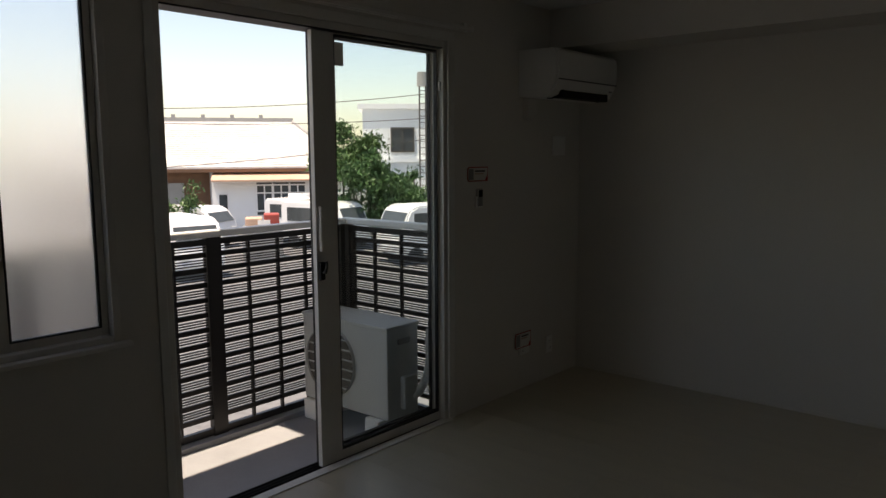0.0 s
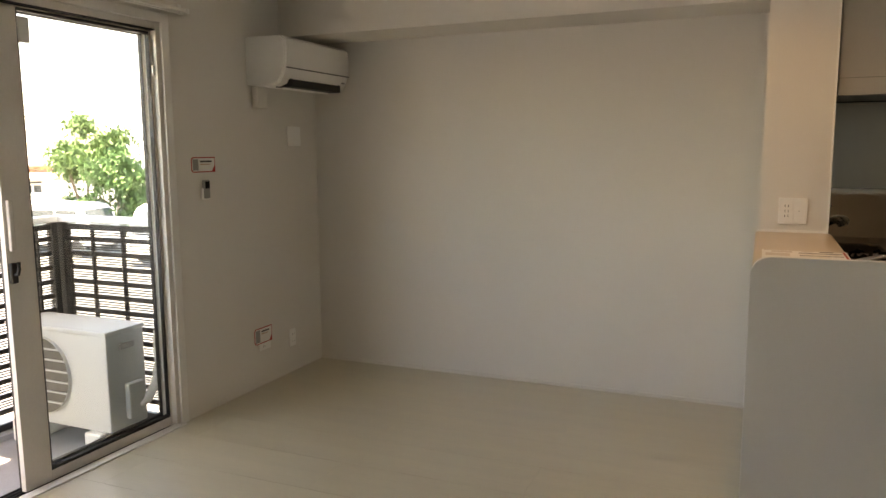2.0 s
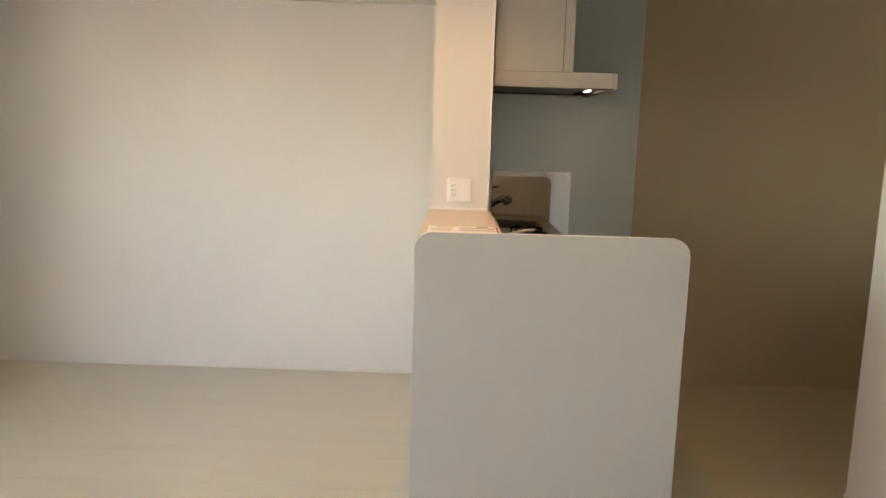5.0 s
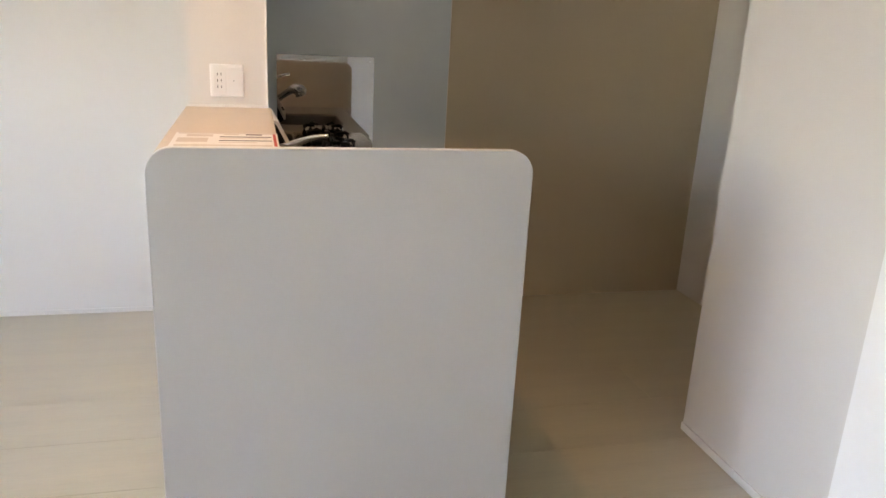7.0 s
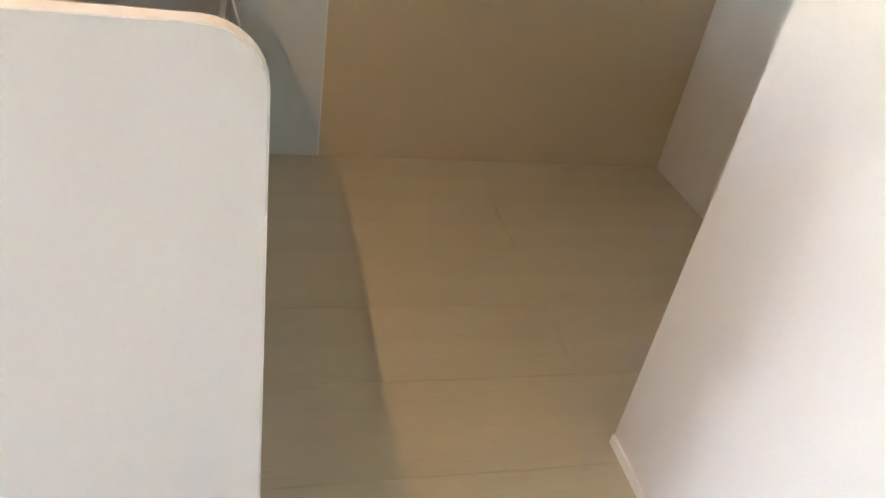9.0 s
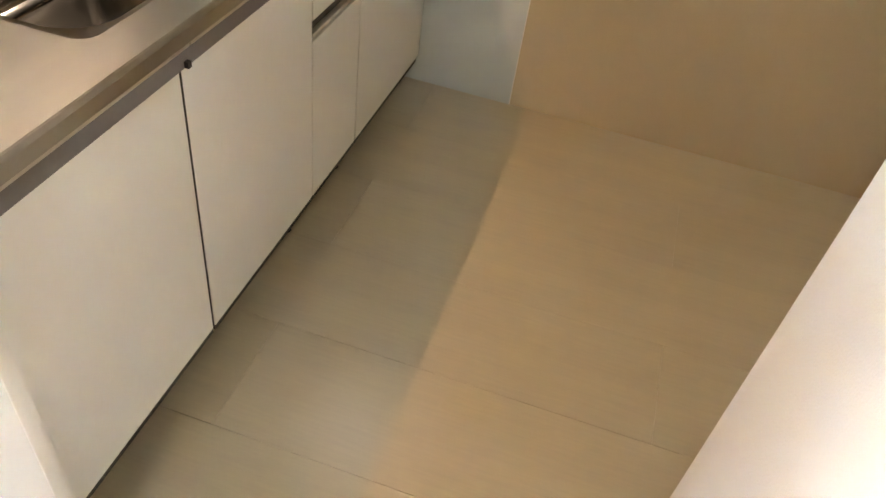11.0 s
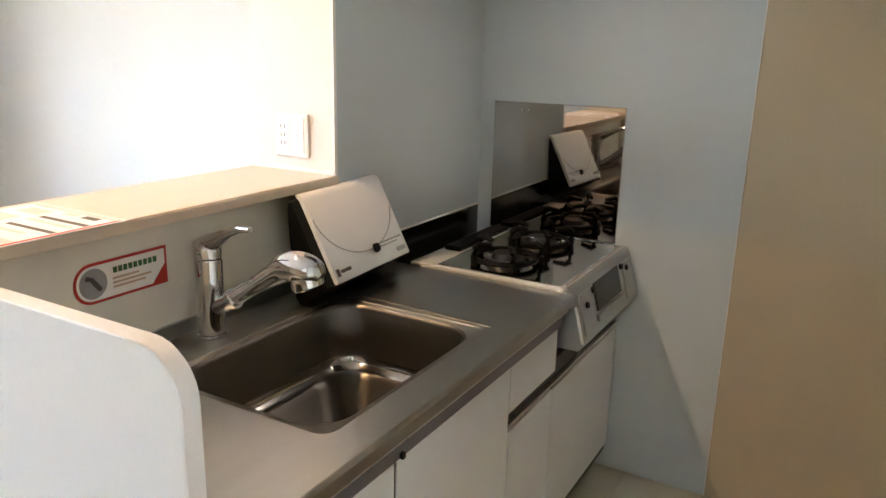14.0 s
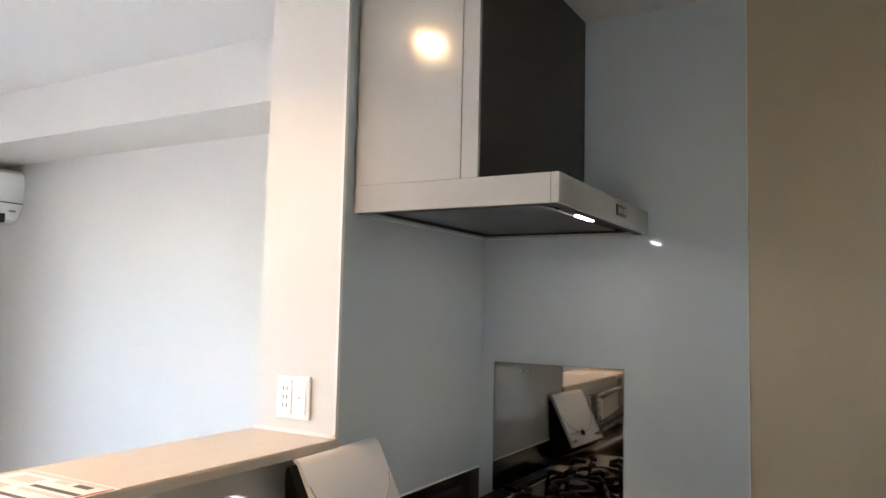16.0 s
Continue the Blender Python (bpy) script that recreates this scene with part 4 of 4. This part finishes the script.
boxpart("wall_sealant", (3.2026, HX, 4.7895, 4.7935, 1.7255, 1.7279), M_TRIM, canopy, "white sealant line")
boxpart("switch_panel", (HX, HX + 0.003, 4.44, 4.53, 1.752, 1.784), M_HOODF, canopy, "dark switch panel", 0.001)
for k in range(3):
    boxpart("switch", (HX + 0.003, HX + 0.005, 4.452 + 0.024 * k, 4.468 + 0.024 * k, 1.760, 1.776), M_SILVER, canopy)
boxpart("side_cover", (3.202, 3.531, HY0 + 0.002, HY0 + 0.014, 1.803, CEIL - 0.002), M_HOOD, hood, "silver side cover")
boxpart("corner_cover", (3.534, 3.580, HY0 + 0.002, HY0 + 0.014, 1.803, CEIL - 0.002), M_HOOD, hood, "silver side cover")
boxpart("front_cover", (3.568, 3.580, HY0 + 0.0145, HY1, 1.803, CEIL - 0.002), M_HOODF, hood, "dark front cover")
boxpart("duct_body", (3.204, 3.567, HY0 + 0.015, HY1, 1.803, CEIL - 0.003), M_DARK, hood)

dl = thing("downlight", "recessed warm ceiling downlight, lit", "downlight", (*DOWNLIGHT, CEIL))
bm = bmesh.new()
n = 32
ra, rb = [], []
for r, z, lst in ((0.062, CEIL - 0.001, ra), (0.030, CEIL - 0.004, rb)):
    lst += [bm.verts.new((DOWNLIGHT[0] + r * math.cos(2 * math.pi * k / n), DOWNLIGHT[1] + r * math.sin(2 * math.pi * k / n), z)) for k in range(n)]
for k in range(n):
    bm.faces.new((ra[k], ra[(k + 1) % n], rb[(k + 1) % n], rb[k]))
part("trim_ring", bm, M_TRIM, dl)
bm = bmesh.new()
cyl(bm, (*DOWNLIGHT, CEIL - 0.0025), (*DOWNLIGHT, CEIL - 0.001), 0.030, 0.030, 32)
part("lens", bm, M_LENS, dl, "glowing warm lens")

# ---- outside ----
GZ = -1.9
EYE = Vector((2.735, 0.132, 1.547))
bm = bmesh.new()
bx(bm, -900, -0.28, -900, 900, GZ - 0.2, GZ)
tagged(part("ground", bm, M_GROUND, None), "sunlit pale parking lot and ground", "ground", "", "structure")


def spot(az, dist):
    """A pose on the ground dist metres off along a compass bearing, its y axis pointing away."""
    return pose(EYE.x - dist * math.sin(radians(az)), EYE.y + dist * math.cos(radians(az)), GZ, 0, 0, az)


def set_at(ob, m):
    ob.matrix_world = m
    return ob


def local_thing(name, label, category, group=""):
    return thing(name, label, category, (0, 0, 0), group)


# long low house
hs2 = local_thing("house", "low white and brown house with pale tiled roof", "house")
bm = bmesh.new()
bx(bm, -9, 6.0, 0, 8, 0, 2.75)
part("wall", bm, M_STUCCO, hs2)
bm = bmesh.new()
bx(bm, -9, -1.75, -0.06, -0.005, 0, 2.72)
part("board_wall", bm, M_BROWN, hs2, "brown boarded wall")
bm = bmesh.new()
prism(bm, [(-0.9, 2.72), (4.2, 5.05), (9.0, 2.72), (9.0, 2.9), (4.2, 5.25), (-0.9, 2.90)], "x", -10, 3.3)
for v in bm.verts:
    if v.co.x > 3:
        v.co.x = 2.3 if abs(v.co.y - 4.2) < 0.1 else 4.8
roof = part("roof", bm, M_ROOF, hs2, "pale tiled roof")
for k in range(24):
    bm = bmesh.new()
    u = k / 24
    y, z = -0.9 + 5.1 * u, 2.90 + 2.35 * u
    bx(bm, -10, 4.8 - 2.5 * u, y, y + 0.05, z + 0.01, z + 0.055)
    part("tile_course", bm, M_ROOF, roof)
bm = bmesh.new()
bx(bm, -10.1, 2.4, 4.0, 4.4, 5.18, 5.40)
for k in range(8):
    bx(bm, -9.5 + 1.45 * k, -9.3 + 1.45 * k, 4.1, 4.3, 5.40, 5.56)
part("ridge_cap", bm, M_GREY, roof, "grey ridge tiles")
bm = bmesh.new()
tube(bm, [(4.8, -0.9, 2.92), (2.3, 4.2, 5.28)], 0.09, 8)
part("hip_tiles", bm, M_GREY, roof, "grey verge tiles")
bm = bmesh.new()
bx(bm, -9.5, 3.0, -0.95, -0.90, 2.70, 2.86)
part("gutter", bm, M_BROWN, roof, "brown eaves gutter")
bm = bmesh.new()
prism(bm, [(-2.3, 2.30), (0.0, 2.62), (0.0, 2.70), (-2.3, 2.38)], "x", -1.6, 6.0)
part("porch_roof", bm, M_TIN, hs2, "rust-brown tin porch roof")
bm = bmesh.new()
bx(bm, -1.6, 6.0, -1.5, -1.4, 0, 2.42)
porch = part("porch_wall", bm, M_STUCCO, hs2, "white porch wall")
for x0 in (0.35, 1.10, 1.85):
    bm = bmesh.new()
    bx(bm, x0, x0 + 0.68, -1.53, -1.50, 0.75, 2.22)
    w = part("window", bm, M_WINDARK, porch)
    bm = bmesh.new()
    for b in ((x0 - 0.04, x0 + 0.02, -1.56, -1.53, 0.9, 2.15), (x0 + 0.66, x0 + 0.72, -1.56, -1.53, 0.9, 2.15), (x0 + 0.31, x0 + 0.37, -1.56, -1.53, 0.95, 2.1), (x0, x0 + 0.68, -1.56, -1.53, 1.72, 1.78), (x0, x0 + 0.68, -1.56, -1.53, 2.08, 2.15), (x0, x0 + 0.68, -1.56, -1.53, 0.9, 0.97)):
        bx(bm, *b)
    part("frame", bm, M_STUCCO, w)
for x0 in (-1.3, -5.2):
    bm = bmesh.new()
    bx(bm, x0, x0 + 0.35, -1.54 if x0 > -2 else -0.10, -1.50 if x0 > -2 else -0.06, 0.9, 1.7)
    part("window", bm, M_WINDARK, porch)
bm = bmesh.new()
bx(bm, -4.4, -2.9, -0.12, -0.06, 0.2, 2.2)
part("shutter", bm, M_GREY, hs2, "grey shutter")
set_at(hs2, spot(55.3, 36.5))

# white two-storey building
b2 = local_thing("apartment_building", "white flat-roofed building behind the trees", "building")
bm = bmesh.new()
bx(bm, -2.1, 7, 0, 9, 0, 5.85)
part("wall", bm, M_STUCCO, b2)
bm = bmesh.new()
bx(bm, -2.35, 7.1, -0.15, 9.1, 5.85, 6.12)
part("parapet", bm, M_STUCCO, b2)
for x0, z0 in ((-0.55, 3.66), (2.6, 3.66), (-0.55, 0.95), (2.6, 0.95)):
    bm = bmesh.new()
    bx(bm, x0, x0 + 1.1, -0.03, 0.0, z0, z0 + 1.15)
    w = part("window", bm, M_WINDARK, b2)
    bm = bmesh.new()
    for b in ((x0 - 0.08, x0, -0.10, -0.03, z0 - 0.08, z0 + 1.23), (x0 + 1.1, x0 + 1.18, -0.10, -0.03, z0 - 0.08, z0 + 1.23), (x0, x0 + 1.1, -0.10, -0.03, z0 + 1.15, z0 + 1.23), (x0, x0 + 1.1, -0.10, -0.03, z0 - 0.08, z0), (x0 + 0.52, x0 + 0.58, -0.08, -0.03, z0, z0 + 1.15)):
        bx(bm, *b)
    part("frame", bm, M_INK, w)
bm = bmesh.new()
bx(bm, -2.3, 7.05, -0.12, 0.0, 3.05, 3.25)
part("floor_band", bm, M_STUCCO, b2)
set_at(b2, spot(43.75, 40.0))
tw = local_thing("water_tank_mast", "slim dark ladder mast with a round tank", "mast")
bm = bmesh.new()
for x in (-0.16, 0.16):
    tube(bm, [(x, 0, 0), (x, 0, 6.9)], 0.04, 8)
for k in range(20):
    tube(bm, [(-0.16, 0, 0.6 + 0.32 * k), (0.16, 0, 0.6 + 0.32 * k)], 0.022, 6)
part("ladder", bm, M_INK, tw)
bm = bmesh.new()
cyl(bm, (0, 0, 6.9), (0, 0, 7.6), 0.30, 0.26, 20)
part("tank", bm, M_GREY, tw)
set_at(tw, spot(42.2, 38.5))


def make_tree(name, label, h, spread, trunk_h, leaves, leaf_m, size, seed):
    rng = random.Random(seed)
    tr = local_thing(name, label, "tree" if h > 2 else "shrub")
    bm = bmesh.new()
    tube(bm, [(0, 0, 0), (0.05, 0.02, trunk_h * 0.6), (0.0, 0.05, trunk_h * 1.3)], [0.13 * h / 4, 0.10 * h / 4, 0.05 * h / 4], 8)
    tips = []
    for k in range(9):
        a, el = rng.uniform(0, 6.28), rng.uniform(0.2, 0.9)
        tip = Vector((math.cos(a) * spread * 0.6, math.sin(a) * spread * 0.6, trunk_h + (h - trunk_h) * el))
        tube(bm, [(0.03, 0.03, trunk_h * rng.uniform(0.6, 1.0)), tip * 0.5 + Vector((0, 0, trunk_h * 0.35)), tip], [0.05 * h / 4, 0.03 * h / 4, 0.012], 6)
        tips.append(tip)
    part("trunk", bm, M_BARK, tr)
    verts, faces = [], []
    centres = [t + Vector((rng.gauss(0, 0.25), rng.gauss(0, 0.25), rng.gauss(0, 0.2))) * spread for t in tips for _ in range(3)]
    for k in range(leaves):
        c = rng.choice(centres) + Vector((rng.gauss(0, 1), rng.gauss(0, 1), rng.gauss(0, 0.8))) * spread * 0.20
        if c.z < 0.15:
            c.z = 0.15 + rng.random() * 0.2
        q = Euler((rng.uniform(0, 6.28), rng.uniform(0, 6.28), rng.uniform(0, 6.28))).to_matrix()
        s = size * rng.uniform(0.6, 1.3)
        i = len(verts)
        verts += [tuple(c + q @ Vector(p)) for p in ((-s, 0, 0), (0, -s * 0.45, 0.1 * s), (s, 0, 0), (0, s * 0.45, 0.1 * s))]
        faces.append((i, i + 1, i + 2, i + 3))
    me = bpy.data.meshes.new("crown")
    me.from_pydata(verts, [], faces)
    me.materials.append(leaf_m)
    ob = new("crown", me)
    ob.parent = tr
    return tr


set_at(make_tree("tree", "leafy green tree beside the parking lot", 4.3, 1.15, 0.8, 7500, M_LEAF2, 0.10, 3), spot(48.35, 29.0))
set_at(make_tree("tree", "dark leafy tree in front of the white building", 3.3, 1.15, 0.45, 6000, M_LEAF, 0.10, 5), spot(46.8, 28.5))
set_at(make_tree("bush", "low green bush by the parked cars", 2.4, 1.0, 0.4, 3000, M_LEAF, 0.10, 7), spot(44.5, 31.0))
set_at(make_tree("tree", "dark leafy tree beside the mast", 2.6, 0.9, 0.7, 2200, M_LEAF, 0.10, 9), spot(42.5, 33.0))
set_at(make_tree("bush", "yellow-green bush in front of the house", 2.0, 0.8, 0.4, 1800, M_LEAF2, 0.08, 11), spot(60.4, 29.0))


def vehicle(name, label, length, width, height, kind, m):
    v = local_thing(name, label, "van" if kind == "van" else "truck" if kind == "truck" else "car", "parked vehicles")
    hw = width / 2
    side = {"van": [(0, 0.35), (0.05, 0.95), (0.40, height - 0.15), (0.70, height), (length - 0.1, height), (length, height - 0.2), (length, 0.35)],
            "truck": [(0, 0.35), (0.05, 0.95), (0.35, height - 0.12), (0.55, height), (1.35, height), (1.5, height - 0.2), (1.5, 0.95), (length, 0.95), (length, 0.4)],
            "car": [(0, 0.35), (0.05, 0.7), (0.95, 0.92), (1.55, height), (length - 0.9, height), (length - 0.1, 0.95), (length, 0.4)]}[kind]
    bm = bmesh.new()
    prism(bm, [(y, z) for y, z in side], "x", -hw, hw)
    bmesh.ops.bevel(bm, geom=list(bm.edges), offset=0.05, segments=2, affect="EDGES")
    body = part("body", bm, M_CAR, v, "", True)
    y0, y1 = (0.07, 0.38) if kind != "car" else (1.0, 1.5)
    z0, z1 = (1.0, height - 0.2) if kind != "car" else (0.98, height - 0.08)
    bm = bmesh.new()
    prism(bm, [(y0 - 0.02, z0), (y1 - 0.02, z1), (y1 + 0.03, z1), (y0 + 0.03, z0)], "x", -hw + 0.12, hw - 0.12)
    part("windscreen", bm, M_WINDARK, v)
    spans = {"van": ((0.55, 1.35), (1.45, length - 0.35)), "truck": ((0.45, 1.3),), "car": ((1.6, 2.3), (2.4, length - 1.0))}[kind]
    for sx in (-1, 1):
        for a, b in spans:
            bm = bmesh.new()
            bx(bm, sx * hw - 0.015, sx * hw + 0.015, a, b, z0 + 0.02, height - 0.22 if kind != "car" else height - 0.12)
            part("side_window", bm, M_WINDARK, v)
        for y in (0.6, length - 0.65):
            bm = bmesh.new()
            cyl(bm, (sx * hw - 0.1 * sx, y, 0.28), (sx * hw + 0.02 * sx, y, 0.28), 0.28, 0.28, 20)
            part("wheel", bm, M_TYRE, v)
        bm = bmesh.new()
        bx(bm, sx * (hw - 0.3) - 0.13, sx * (hw - 0.3) + 0.13, -0.03, 0.04, 0.62, 0.78)
        part("headlight", bm, M_PLAST, v)
    if kind == "van":
        bm = bmesh.new()
        bx(bm, -hw + 0.12, hw - 0.12, length - 0.04, length + 0.015, 1.05, height - 0.25)
        part("rear_window", bm, M_WINDARK, v)
    set_at(v, m)
    return v


def turn(az, d, rz):
    return spot(az, d) @ pose(0, 0, 0, 0, 0, rz)


vehicle("parked_van", "white parked van with dark windows", 3.4, 1.48, 1.70, "van", turn(58.9, 21.5, 22))
vehicle("parked_van", "white boxy van parked behind another", 3.0, 1.48, 1.55, "van", turn(57.0, 29.0, 55))
vehicle("parked_truck", "small white truck in the lot", 3.2, 1.45, 1.75, "van", turn(48.8, 29.0, 50))
vehicle("parked_truck", "small white truck beside another truck", 3.2, 1.45, 1.75, "van", turn(47.2, 27.0, 50))
vehicle("parked_car", "white parked car with dark glass", 4.2, 1.7, 1.85, "van", turn(45.1, 23.6, -62))
cr = local_thing("crate", "red and orange plastic crate in the lot", "crate")
bm = bmesh.new()
bx(bm, 0.05, 0.55, -0.4, 0.4, 1.1, 1.52, 0.03)
part("box", bm, M_CONT, cr)
bm = bmesh.new()
bx(bm, -0.55, 0.0, -0.4, 0.4, 1.1, 1.40, 0.03)
part("low_box", bm, M_TIN, cr, "orange plastic box")
bm = bmesh.new()
bx(bm, -0.65, 0.65, -0.5, 0.5, 0, 1.1, 0.02)
part("stand", bm, M_GREY, cr, "grey steel stand")
bm = bmesh.new()
bx(bm, -0.15, 0.25, -0.43, -0.402, 1.12, 1.34)
part("label_plate", bm, M_PAPER, cr)
set_at(cr, spot(54.4, 25.5))
sh = local_thing("garden_wall", "grey block wall beside the house", "wall")
bm = bmesh.new()
bx(bm, -1.0, 2.2, 0, 0.2, 0, 1.9)
part("wall", bm, M_STUCCO, sh)
set_at(sh, spot(50.6, 31.0))
for k, (a0, z0, a1, z1, sag) in enumerate(((75, 3.6, 40, 4.3, 0.5), (75, 3.2, 40, 3.2, 0.4), (70, 0.9, 40, 2.4, 0.3))):
    w = local_thing("power_cable", "thin black overhead power cable", "cable", "overhead cables")
    p, q = spot(a0, 33).translation, spot(a1, 33).translation
    bm = bmesh.new()
    tube(bm, [(p.x + (q.x - p.x) * i / 16, p.y + (q.y - p.y) * i / 16, z0 + (z1 - z0) * i / 16 - sag * (1 - (i / 8 - 1) ** 2)) for i in range(17)], 0.018, 6)
    part("wire", bm, M_INK, w)

# ---- floor planks ----
floor = bpy.data.objects["floor"]
PW, PL, G = 0.3085, 1.818, 0.0004
cache = {}


def plank(x0, x1, y0, y1):
    key = (round(x1 - x0, 3), round(y1 - y0, 3))
    if key not in cache:
        bm = bmesh.new()
        bx(bm, -key[0] / 2 + G, key[0] / 2 - G, -key[1] / 2 + G, key[1] / 2 - G, -0.0035, 0.0)
        cache[key] = mesh("plank", bm, M_FLOOR)
    ob = new("plank", cache[key])
    ob.location = ((x0 + x1) / 2, (y0 + y1) / 2, 0)
    ob.parent = floor


row = 0
y = 3.244 - 15 * PW
while y < YF - 0.001:
    y0, y1 = max(y, YB), min(y + PW, YF)
    if y1 - y0 > 0.01:
        start = (3.83 if (row - 15) % 2 == 0 else 4.735) - 4 * PL
        x = start
        limit = 5.59 if y1 > 3.312 else XP
        while x < limit - 0.001:
            a, b = max(x, -0.02), min(x + PL, limit)
            if b - a > 0.01:
                plank(a, b, y0, y1)
            x += PL
    row += 1
    y += PW
